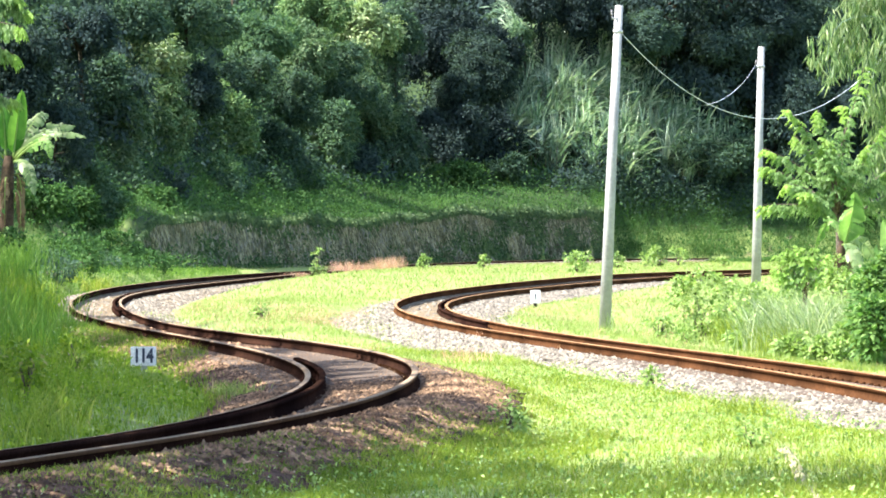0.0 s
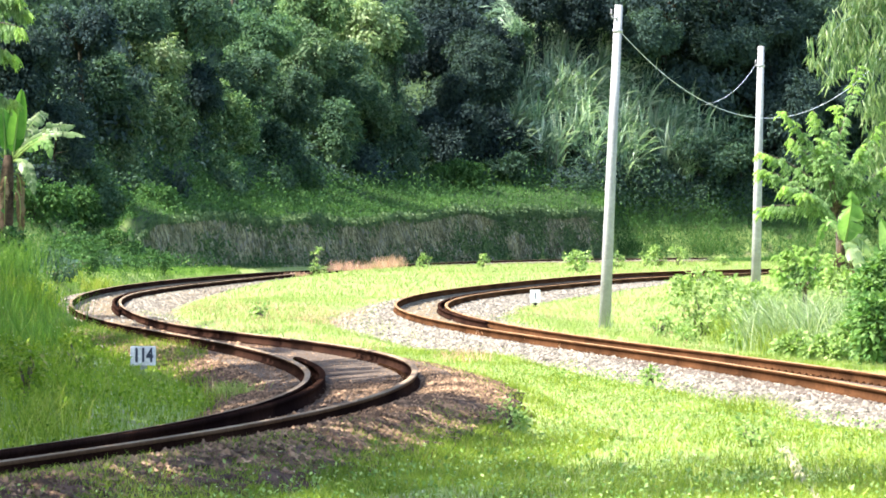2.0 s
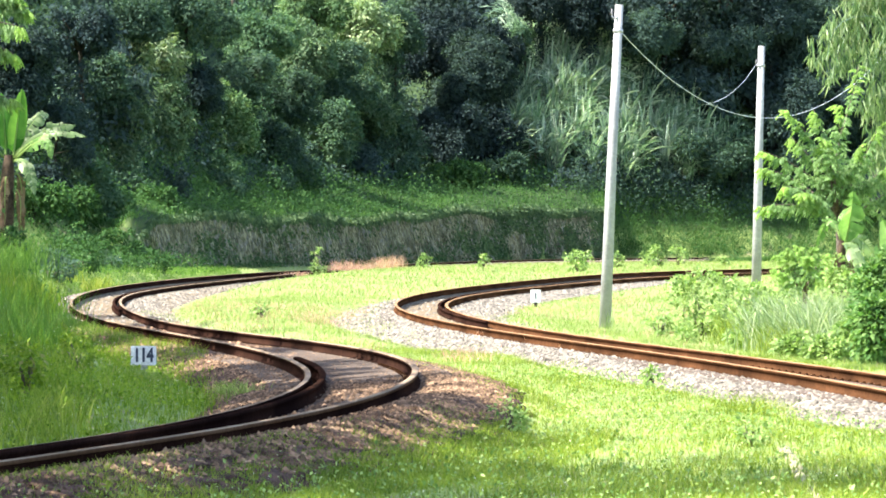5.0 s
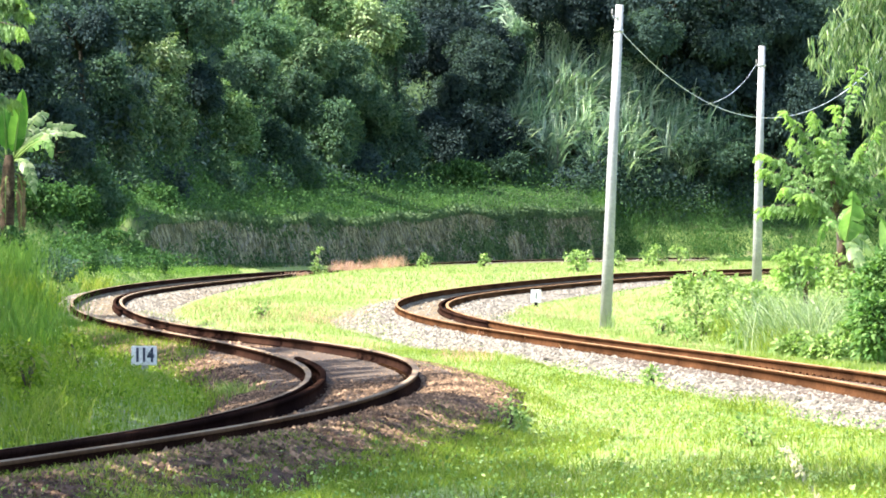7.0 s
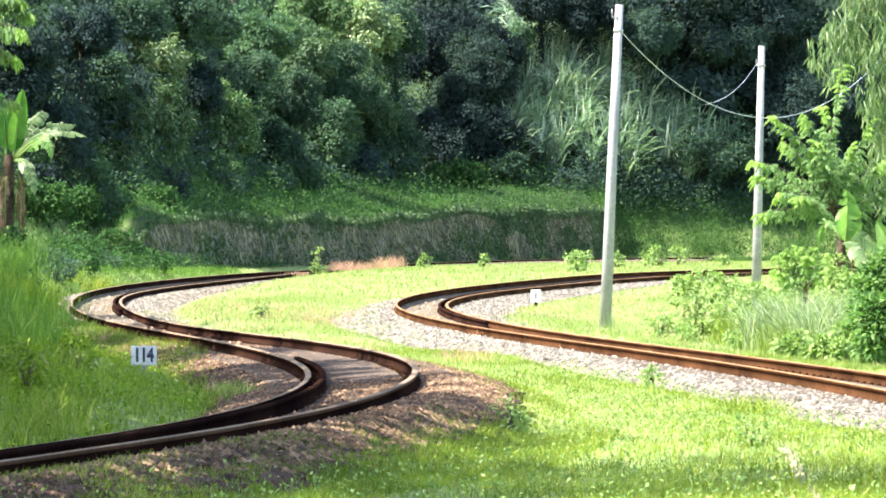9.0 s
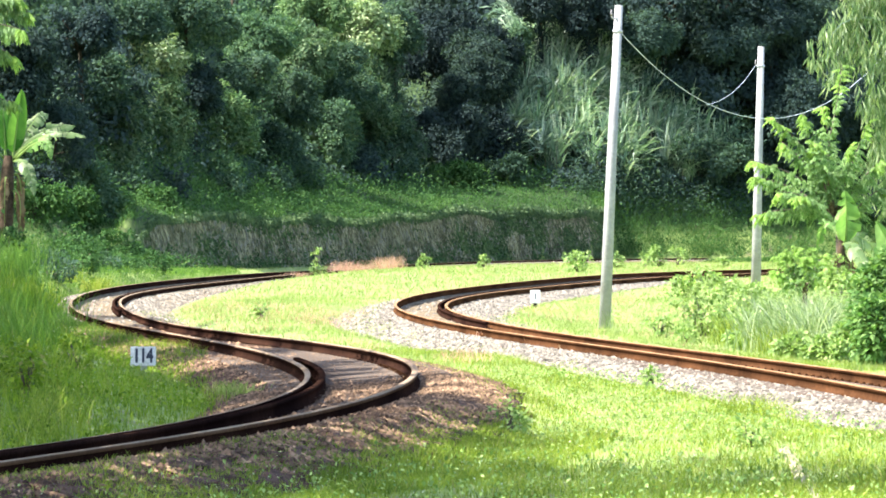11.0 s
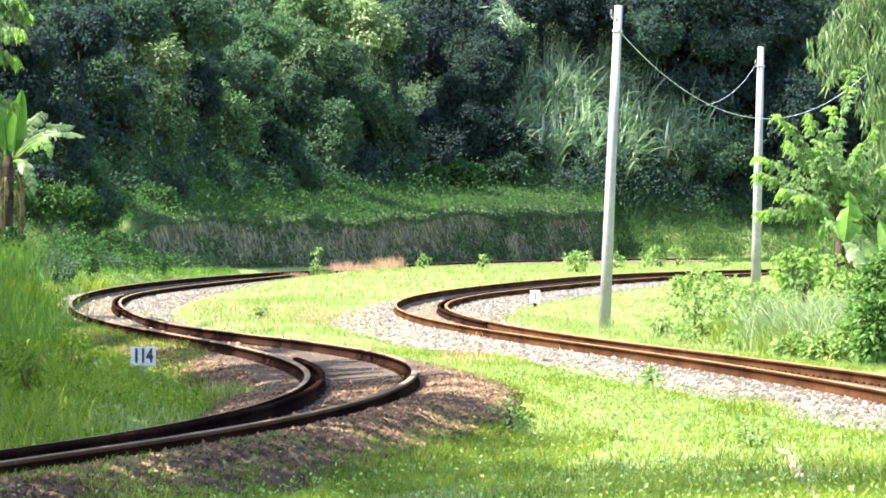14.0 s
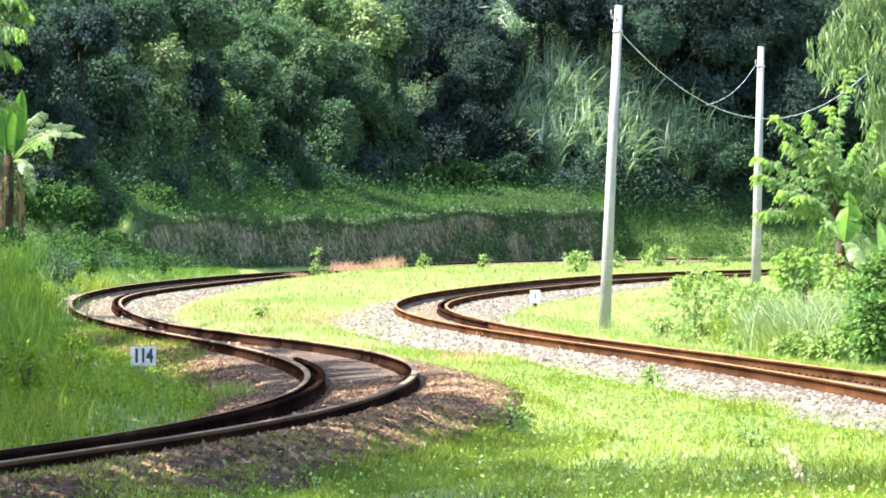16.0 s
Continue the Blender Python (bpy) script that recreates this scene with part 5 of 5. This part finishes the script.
banana_plant("banana plant with a brown stem and broad leaves on the bank", (-7.14, 115.00, 1.548), (-7.08, 115.00, 3.066), 0.13, (
    ((-7.01, 115.00, 2.974), (-6.94, 115.00, 3.572), (-6.85, 114.80, 4.138), 0.34, BANANA, 0.05),
    ((-7.12, 115.00, 3.020), (-7.14, 115.00, 3.572), (-7.21, 115.20, 4.082), 0.36, BANANA, 0.05),
    ((-6.99, 115.00, 3.020), (-6.51, 114.70, 3.613), (-5.79, 114.50, 3.353), 0.17, PALE_BLADE, 0.5),
    ((-6.99, 115.00, 3.038), (-6.58, 115.20, 3.621), (-6.00, 115.40, 3.550), 0.22, PALE_BLADE, 0.6),
    ((-6.99, 115.00, 3.020), (-6.68, 115.30, 3.853), (-6.46, 115.60, 3.729), 0.28, PALE_BLADE, 0.6),
    ((-6.97, 115.00, 3.001), (-6.36, 114.50, 3.609), (-6.35, 114.30, 2.994), 0.22, BANANA_PALE, 0.6),
    ((-7.01, 115.00, 2.974), (-6.71, 114.60, 3.107), (-6.63, 114.50, 2.419), 0.24, PALE_BLADE, 0.6),
    ((-7.14, 115.00, 3.020), (-7.67, 115.00, 3.756), (-8.13, 115.00, 3.204), 0.4, BANANA, 0.3),
    ), 610)
banana_plant("banana plant with torn leaves among the shrubs", (7.76, 138.00, 0.348), (7.78, 138.00, 1.673), 0.10, (
    ((7.80, 138.00, 1.45), (8.02, 137.80, 2.15), (8.02, 137.60, 2.62), 0.56, BANANA_PALE, 0.3),
    ((7.78, 138.00, 1.618), (7.59, 138.30, 2.558), (7.30, 138.50, 1.5), 0.24, BANANA_PALE, 0.8),
    ((7.78, 138.00, 1.595), (8.28, 138.40, 2.060), (8.63, 138.60, 0.785), 0.40, PALE_BLADE, 0.6),
    ((7.78, 138.00, 1.595), (8.02, 137.20, 1.728), (8.15, 137.00, 0.632), 0.36, PALE_BLADE, 0.6),
    ((7.77, 138.00, 1.618), (7.88, 138.60, 2.282), (8.08, 138.80, 2.261), 0.34, BANANA_PALE, 0.4),
    ), 640, 6, 1.5)
banana_plant("banana plant with bright upright leaves", (8.51, 132.00, 0.250), (8.53, 132.00, 1.201), 0.11, (
    ((8.51, 132.00, 1.095), (8.41, 132.00, 1.729), (8.20, 131.80, 2.098), 0.5, BANANA_PALE, 0.2),
    ((8.51, 132.00, 1.095), (8.28, 131.60, 1.624), (8.03, 131.40, 1.098), 0.45, BANANA_PALE, 0.3),
    ((8.51, 132.00, 1.095), (8.62, 132.00, 1.940), (8.83, 132.00, 2.362), 0.5, BANANA_PALE, 0.2),
    ), 660, 3, 1.2)


def bamboo(label, base, arcs, seed):
    """Arching culms hung with drooping sprays of narrow leaves."""
    base = Vector(base)
    clump = thing("bamboo_clump", label, "bamboo", base)
    rng = np.random.default_rng(seed)
    for k, pts in enumerate(arcs):
        P = [Vector(p) - base for p in pts]
        f = [spline(np.linspace(0, 1, len(P)), [p[j] for p in P]) for j in range(3)]
        at = lambda u: Vector([float(g(u)) for g in f])
        culm = part("culm", tubes("culm", [([at(j / 10) - P[0] for j in range(11)], [0.03 * (1 - 0.85 * j / 10) for j in range(11)], 5)], CANE), None, clump)
        culm.location = P[0]
        B, W, L = [], [], []
        for j in range(54):
            u = 0.25 + 0.75 * rng.random()
            q = at(u) - P[0] + Vector(rng.normal(0, 0.24, 3))
            drop = rng.uniform(0.1, 0.55)
            for m in range(9):
                B.append(tuple(q + Vector((rng.normal(0, 0.05), rng.normal(0, 0.05), -drop * m / 9))))
                W.append((rng.normal(0, 0.42), rng.normal(0, 0.42), -1.0))
                L.append(rng.uniform(0.18, 0.38))
        B, W, L = np.array(B), np.array(W), np.array(L)
        part("foliage", leaf_mesh("foliage", B, W, rng.normal(0, 0.6, W.shape) + np.array([0, -1, 0.3]), L, L * 0.14, BAMBOO, 0.2, 0.1), None, culm)
        SWAYING.append((culm, P[0], 0.16, Vector()))


bamboo("tall bamboo with pale drooping leaf sprays", (12.60, 172.00, -0.204), (
    ((11.78, 172.00, 6.126), (10.95, 172.00, 6.951), (9.97, 171.60, 7.076), (9.40, 171.30, 6.588), (9.29, 171.20, 5.694)),
    ((11.78, 172.00, 6.676), (11.09, 172.00, 7.502), (10.26, 172.00, 7.639), (9.78, 172.00, 6.951), (9.71, 172.00, 6.126)),
    ((12.05, 172.00, 5.575), (11.33, 171.50, 6.662), (10.77, 171.20, 6.653), (10.45, 171.00, 5.963), (10.41, 171.00, 5.074)),
    ((12.05, 172.00, 6.676), (11.50, 172.00, 8.052), (10.84, 172.40, 7.929), (10.44, 172.60, 7.246), (10.30, 172.60, 6.417)),
    ((12.33, 172.00, 5.025), (11.64, 172.00, 5.988), (11.08, 171.80, 5.983), (10.82, 171.60, 5.292), (10.74, 171.60, 4.400)),
    ((12.3, 172.5, 4.0), (11.6, 172.5, 5.0), (11.0, 172.3, 4.9), (10.65, 172.2, 4.2), (10.45, 172.1, 3.4)),
    ((12.4, 173.0, 3.2), (11.7, 173.0, 4.1), (11.2, 172.8, 4.0), (10.85, 172.7, 3.3), (10.7, 172.6, 2.6)),
    ((12.05, 172.00, 6.951), (11.23, 172.00, 8.465), (10.40, 172.00, 8.327), (10.06, 172.00, 7.777), (9.92, 172.00, 7.089)),
    ), 700)


def shrub(label, base, height, radii, material, seed, leaf, clumps, per=60, rc=0.2, name="shrub", category="shrub", stem=0.02):
    rng = np.random.default_rng(seed)
    x, y = base
    z = float(bed_top(x, y))
    bush = thing(name, label, category, (x, y, z))
    p, o, c = crown_points(rng, radii, clumps, per, rc, 0.4, -0.9)
    up = np.array([0, 0, max(height - radii[2], radii[2] * 0.6)])
    way = o * 0.8 + rng.normal(0, 0.5, p.shape) + np.array([0, 0, -0.15])
    face = o * 0.5 + np.array([0, -0.2, 1.0]) + rng.normal(0, 0.3, p.shape)
    L = rng.uniform(0.6, 1.3, len(p)) * leaf
    part("foliage", leaf_mesh("foliage", p + up, way, face, L, L * rng.uniform(0.45, 0.65, len(p)), material, 0.18, 0.15), None, bush)
    st = [((Vector((0, 0, -0.1)), Vector(q) * 0.4 + Vector(up) * 0.6, Vector(q) * 0.9 + Vector(up)), (stem, stem * 0.7, stem * 0.3), 4) for q in c[:: max(1, len(c) // 6)]]
    part("stem", tubes("stem", st, BARK), None, bush)
    return bush


for k, (x, dy, h, r) in enumerate(((-13.9, -3.0, 1.6, 0.55), (-13.3, -3.0, 1.9, 0.5), (-12.9, -2.6, 1.3, 0.4), (-14.5, -4.0, 1.8, 0.7), (-15.2, -6.0, 1.5, 0.7), (-12.5, -2.5, 0.9, 0.35))):
    shrub("low creeper-hung bush at the end of the old wall", (x, float(FOOT(x)) + dy), h, (r, r * 1.3, h * 0.55), CREEPER, 1200 + k, 0.15, 30, 50, rc=r * 0.4, name="bank_bush")
S = "leafy green shrub in the lineside scrub"
for label, x, y, h, rad, mat, seed, leaf, clumps in (
    (S, -7.12, 118.0, 1.28, (0.24, 0.24, 0.64), CREEPER, 1051, 0.100, 18),
    (S, -6.64, 108.0, 0.58, (0.22, 0.22, 0.29), CREEPER, 1055, 0.090, 18),
    (S, 5.24, 142.0, 1.25, (0.74, 0.74, 0.63), HERB, 1001, 0.110, 46),
    (S, 6.26, 146.0, 1.04, (0.64, 0.64, 0.52), HERB, 1002, 0.110, 40),
    (S, 6.94, 142.0, 1.09, (0.57, 0.57, 0.55), HERB, 1003, 0.110, 36),
    (S, 7.41, 133.0, 1.51, (0.32, 0.32, 0.75), HERB, 1004, 0.100, 30),
    (S, 4.52, 131.0, 0.36, (0.21, 0.21, 0.18), HERB, 1005, 0.100, 12),
    (S, 5.55, 126.0, 0.59, (0.45, 0.45, 0.30), HERB, 1006, 0.100, 30),
    (S, 5.54, 112.0, 0.40, (0.27, 0.27, 0.20), HERB, 1007, 0.100, 20),
    (S, 5.94, 109.0, 0.40, (0.36, 0.36, 0.20), HERB, 1008, 0.090, 26),
    ("dense dark green bush beside the track", 6.60, 106.0, 1.10, (0.40, 0.40, 0.55), BUSH, 1009, 0.120, 70),
    ("dense dark green bush beside the track", 7.15, 113.0, 1.66, (0.50, 0.50, 0.83), BUSH, 1010, 0.130, 80),
    (S, 7.35, 124.0, 1.36, (0.45, 0.45, 0.68), HERB, 1011, 0.120, 40),
    (S, 6.50, 112.0, 0.58, (0.36, 0.36, 0.29), HERB, 1012, 0.100, 30),
    (S, 6.93, 130.0, 0.69, (0.62, 0.62, 0.35), HERB, 1013, 0.100, 40),
    (S, 5.42, 134.0, 0.53, (0.32, 0.32, 0.26), HERB, 1014, 0.100, 20),
    ("small broad-leaved plant at the meadow edge", -5.33, 300.0, 1.29, (0.26, 0.26, 0.65), HERB, 1021, 0.160, 10),
    ("small broad-leaved plant at the meadow edge", -0.88, 322.0, 0.63, (0.21, 0.21, 0.32), HERB, 1022, 0.160, 8),
    ("small broad-leaved plant at the meadow edge", 1.87, 330.0, 0.58, (0.24, 0.24, 0.29), HERB, 1023, 0.160, 8),
    ("small broad-leaved plant at the meadow edge", 5.52, 290.0, 0.82, (0.52, 0.52, 0.41), HERB, 1024, 0.180, 18),
    ("small broad-leaved plant at the meadow edge", 8.13, 330.0, 0.62, (0.33, 0.33, 0.31), HERB, 1025, 0.160, 10),
    ("small broad-leaved plant at the meadow edge", 10.52, 345.0, 0.98, (0.39, 0.39, 0.49), HERB, 1026, 0.180, 12),
    ("small broad-leaved plant at the meadow edge", 11.43, 345.0, 0.91, (0.39, 0.39, 0.46), HERB, 1027, 0.180, 12),
    ("small broad-leaved plant at the meadow edge", 9.68, 340.0, 0.56, (0.41, 0.41, 0.28), HERB, 1028, 0.160, 10),
    ("small broad-leaved plant at the meadow edge", 13.69, 345.0, 0.47, (0.28, 0.28, 0.24), HERB, 1029, 0.160, 8),
    ("tall dark leafy weed on the verge", -4.08, 69.0, 0.55, (0.13, 0.13, 0.28), VERGE, 1061, 0.075, 18),
    ("tall dark leafy weed on the verge", -4.30, 72.0, 0.50, (0.16, 0.16, 0.26), VERGE, 1062, 0.075, 18),
    ("tall dark leafy weed on the verge", -4.35, 84.0, 0.45, (0.18, 0.18, 0.22), VERGE, 1066, 0.075, 18),
    ("low leafy weed in the meadow grass", 2.47, 84.0, 0.26, (0.09, 0.09, 0.13), HERB, 1031, 0.070, 10),
    ("low leafy weed in the meadow grass", 0.60, 62.0, 0.20, (0.12, 0.12, 0.10), HERB, 1032, 0.060, 12),
    ("low leafy weed in the meadow grass", 2.52, 58.0, 0.20, (0.09, 0.09, 0.10), HERB, 1033, 0.060, 10),
    ("low leafy weed in the meadow grass", -3.86, 150.0, 0.30, (0.18, 0.18, 0.15), HERB, 1034, 0.100, 8),
    ("low leafy weed in the meadow grass", 4.27, 140.0, 0.40, (0.17, 0.17, 0.20), HERB, 1035, 0.100, 10),
):
    shrub(label, (x, y), h, rad, mat, seed, leaf, clumps, 18 if clumps < 19 else 48, rc=max(0.1, rad[0] * 0.35))


rng = np.random.default_rng(321)
for k in range(16):
    y = 128 + 9.5 * k + rng.uniform(-3, 3)
    x = float(LEFT_X(y)) - rng.uniform(2.6, 6.5)
    r = rng.uniform(0.35, 0.85)
    shrub("low dark green bush on the grassy bank", (x, y), r * 1.1, (r, r * 1.3, r * 0.62), (FOREST_MID, CREEPER, CREEPER)[k % 3], 1100 + k, 0.13, 26, 46, rc=r * 0.35, name="bank_bush")


def tall_tufts(name, label, places, height, width, count, material, seed, spread, lean=0.7):
    """Tufts of tall grass, one thing each."""
    for k, (x, y) in enumerate(places):
        rng = np.random.default_rng(seed + k)
        b = np.stack([rng.normal(0, spread, count), rng.normal(0, spread * 2, count), np.full(count, -0.02)], 1)
        me = blades(name, b, rng.uniform(0.5, 1.1, count) * height, rng.uniform(0.7, 1.2, count) * width, lean, material, rng, 4)
        ob = part(name, me)
        ob.location = (x, y, float(bed_top(x, y)))
        tagged(ob, label, "grass", group=label, kind="stuff")


tall_tufts("tall_grass", "tall pale green grass clump in the scrub", ((5.81, 124), (5.59, 128), (5.41, 131), (5.72, 116)), 0.7, 0.014, 300, GRASS, 800, 0.22)
tall_tufts("tall_grass", "tall pale yellow-green grass clump in the scrub", ((6.30, 120), (6.70, 122), (6.88, 121), (5.96, 118), (6.75, 117), (6.23, 116), (5.96, 123), (5.66, 125), (6.45, 118), (6.60, 119)), 1.25, 0.020, 200, PALE_BLADE, 820, 0.24, 0.75)
tall_tufts("dry_grass_tuft", "dry reddish grass tuft at the edge of the meadow", [(-4.84 + 0.32 * k, 322 + 3 * (k % 3)) for k in range(9)], 0.72, 0.014, 150, DRY_RED, 830, 0.3, 0.7)
tall_tufts("dry_grass_tuft", "dry reddish grass tuft beside the far rails", ((-6.40, 290), (-6.10, 292), (-5.79, 294)), 0.3, 0.022, 50, DRY_RED, 850, 0.12, 0.5)
tall_tufts("verge_tuft", "tall green weed clump on the verge", ((-3.67, 60), (-3.65, 63), (-3.64, 66), (-4.17, 70), (-4.80, 78), (-4.55, 82), (-5.73, 95), (-6.08, 105)), 0.40, 0.011, 200, GRASS, 860, 0.22, 0.6)
tall_tufts("bank_tuft", "tall lush grass clump on the bank", ((-7.0, 111), (-6.7, 106), (-6.3, 101), (-5.95, 97), (-5.65, 93), (-6.9, 104), (-6.45, 96), (-5.3, 89), (-7.3, 114), (-6.6, 112)), 0.55, 0.009, 420, BANK, 900, 0.34, 0.5)
tall_tufts("verge_tuft", "lush green grass clump at the foot of the bank", ((-6.2, 100.0), (-6.05, 99.2), (-5.9, 98.6), (-6.15, 98.4), (-5.85, 100.0)), 0.34, 0.010, 260, VERGE, 935, 0.30, 0.6)
tall_tufts("bank_tuft", "fresh bright grass clump on the far bank", ((-11.7, 218), (-11.2, 222), (-10.5, 216)), 0.6, 0.022, 160, GRASS, 915, 0.28, 0.7)
tall_tufts("dry_grass_tuft", "pale straw tuft at the foot of a concrete pole", ((3.56, 152.7),), 0.5, 0.014, 26, PALE_BLADE, 925, 0.06, 0.4)
tall_tufts("verge_tuft", "bright grass tuft beside the near rails", ((-2.19, 77), (-2.41, 79), (-3.68, 84.6), (-3.58, 84.3), (-3.50, 84.7)), 0.22, 0.010, 110, GRASS_SHORT, 880, 0.10, 0.7)

tall_tufts("verge_tuft", "dark green grass clump in the meadow", ((2.99, 71), (3.20, 72), (3.39, 73), (2.96, 49), (2.99, 48)), 0.26, 0.008, 160, GRASS, 895, 0.14, 0.8)


def herbs(name, label, n, xr, yr, size, lift, material, seed, test):
    rng = np.random.default_rng(seed)
    x, y = rng.uniform(*xr, n), rng.uniform(*yr, n)
    k = test(x, y)
    x, y = x[k], y[k]
    n = len(x)
    p = np.stack([x, y, bed_top(x, y) + rng.uniform(0.02, lift, n)], 1)
    L = rng.uniform(0.6, 1.4, n) * size
    tagged(part(name, leaf_mesh(name, p, rng.normal(0, 0.8, (n, 3)) + np.array([0, 0, 0.3]), rng.normal(0, 0.35, (n, 3)) + np.array([0, -0.2, 1]), L, L * 0.6, material)), label, "herbs", kind="stuff")


herbs("bank_herbs", "broad-leaved green weeds covering the bank", 7000, (-22, -5.5), (96, 285), 0.07, 0.55, HERB, 900, lambda x, y: (x - LEFT_X(y) < -2.0) & (behind_foot(x, y) < 1.5))
herbs("bank_creepers", "dark green creepers and weeds on the bank", 40000, (-22, -5.5), (100, 290), 0.095, 0.75, CREEPER, 903, lambda x, y: (x - LEFT_X(y) < -2.2) & (behind_foot(x, y) < 1.5) & (mottle(x, y / 4, 1.3, 41) > 0.3))
herbs("verge_herbs", "low broad-leaved weeds in the grass of the verge", 9000, (-6.5, -1), (46, 96), 0.05, 0.2, VERGE, 901, lambda x, y: x - LEFT_X(y) < -1.7)
herbs("meadow_herbs", "low broad-leaved weeds in the meadow grass", 17000, (-3, 6), (42, 90), 0.034, 0.15, HERB, 902, lambda x, y: (x - LEFT_X(y) > np.interp(y, (42, 50, 58), (1.3, 1.5, 2.0))) & (x - RIGHT_X(y) < -2.2))


herbs("seed_heads", "tiny pale seed heads over the grass", 1500, (-6.5, 0), (44, 98), 0.018, 0.3, SEED, 905, lambda x, y: x - LEFT_X(y) < -1.8)
herbs("seed_heads", "tiny pale seed heads over the meadow", 1300, (-2, 6), (43, 80), 0.014, 0.2, SEED, 906, lambda x, y: (x - LEFT_X(y) > 1.6) & (x - RIGHT_X(y) < -2.2))
tall_tufts("dry_grass_tuft", "dry straw tuft between the rails", [(float(RIGHT_X(y)) + o, y) for y, o in ((80, -0.3), (85, -0.35), (108, -0.5), (113, -0.45), (120, -0.55))], 0.16, 0.010, 24, DRY_RED, 890, 0.06, 0.7)


# ---- shade trees beside the camera, over the verge ----
for k, (x, y, h, r, n) in enumerate(((-9.5, 46, 12.5, 3.4, 56), (-9.8, 55, 13.0, 3.6, 54), (-9.8, 64, 12.5, 3.2, 90), (-10.2, 74, 12.0, 3.2, 130), (-11.0, 84, 12.0, 3.2, 105), (-13.0, 96, 13.0, 3.0, 50), (-14.4, 110, 13.5, 3.0, 48), (-15.5, 127, 13.5, 3.0, 60), (-17.0, 145, 13.5, 3.0, 60), (-5.7, 50, 12.5, 2.7, 27), (-6.4, 59, 12.0, 2.0, 7),
                                     (-15.5, 50, 15, 4.5, 60), (-16.0, 62, 15, 4.5, 60), (-17.0, 75, 15, 4.5, 60), (-18.0, 90, 15, 4.5, 60))):
    x, y = x - 1.6, y - 1.4
    build_tree("roadside_tree", "tall leafy tree shading the near track", (x, y, float(land(x, y)) - 0.2), h, (r, r * 1.7, 3.2), FOREST_MID, 940 + k, 0.60, n, 42, 1.0, -0.9, 0.2)
# Out-of-view trees added to cast shade on the bank along the far bend.
for k, y in enumerate((166, 184, 203, 222, 241, 259)):
    x = float(LEFT_X(y)) - 15.0
    build_tree("roadside_tree", "unseen leafy tree added to shade the bank by the far bend", (x, y, float(land(x, y)) - 0.2), 12.5, (3.0, 6.5, 3.2), FOREST_MID, 960 + k, 0.60, 60, 42, 1.0, -0.9, 0.2)
# Added above the view only to throw shade on the right-hand slope.
for k, (x, s) in enumerate(((13, 14), (16.5, 13), (20, 12), (24, 13), (27.5, 12))):
    y = float(FOOT(x)) + s
    build_tree("hilltop_tree", "tall extra tree above the view, shading the right slope", (x, y, float(land(x, y)) - 0.3), 9.5, (3.2, 3.0, 4.0), FOREST_DARK, 970 + k, 0.30, 80, 80, 1.1, -0.9, 0.2)

# A second added row, out of sight over the woods, blocks sun from below.
for k, (x, s) in enumerate(((-12.5, 18), (-10, 18), (-7.5, 18), (-5, 17.5), (-2.5, 17), (0, 16.5), (2.5, 15.5), (5, 15), (8, 14.5))):
    g = float(FOOT(x + 0.5) - FOOT(x - 0.5))
    y = float(FOOT(x)) + s * math.sqrt(1 + g * g)
    woodland("hilltop_tree", "extra tree above the view, shading the woods and terrace", "tree", (x, y, float(land(x, y)) - 0.3), 8.0 if -1 < x < 6 else 6.0, (2.4, 2.6, 2.9), FOREST_DARK, 990 + k, 0.30, 5.0, 12)


# ---- what moves ----
GUST = ((0, 0.0), (0.5, 0.9), (1, 2.0), (1.5, 2.3), (2, 2.1), (2.5, 1.7), (3, 1.5), (3.5, 1.4), (4, 1.1), (5.2, 1.9), (6.5, 2.5), (7, 2.4), (7.5, 2.5), (8, 3.6), (8.5, 5.0), (9, 6.9),
        (10.2, 7.6), (11.5, 6.2), (12, 4.3), (12.5, 3.4), (13, 3.3), (13.5, 3.8), (14, 4.0), (14.5, 4.7), (15, 5.3), (15.5, 5.4), (16, 4.9))


def motions():
    """The wind bends the young tree and stirs the leaves beside it."""
    for k, (ob, pivot, much, own) in enumerate(SWAYING):
        rows = []
        for t, g in GUST:
            flutter = 0.35 * math.sin(t * 3.1 + k * 1.9) + 0.2 * math.sin(t * 5.3 + k)
            rows.append((t, Matrix.Translation(pivot) @ pose(0, 0, 0, 0.4 * flutter * much, -(g + flutter) * much, 0) @ Matrix.Translation(-own)))
        walk(ob, rows)


motions()
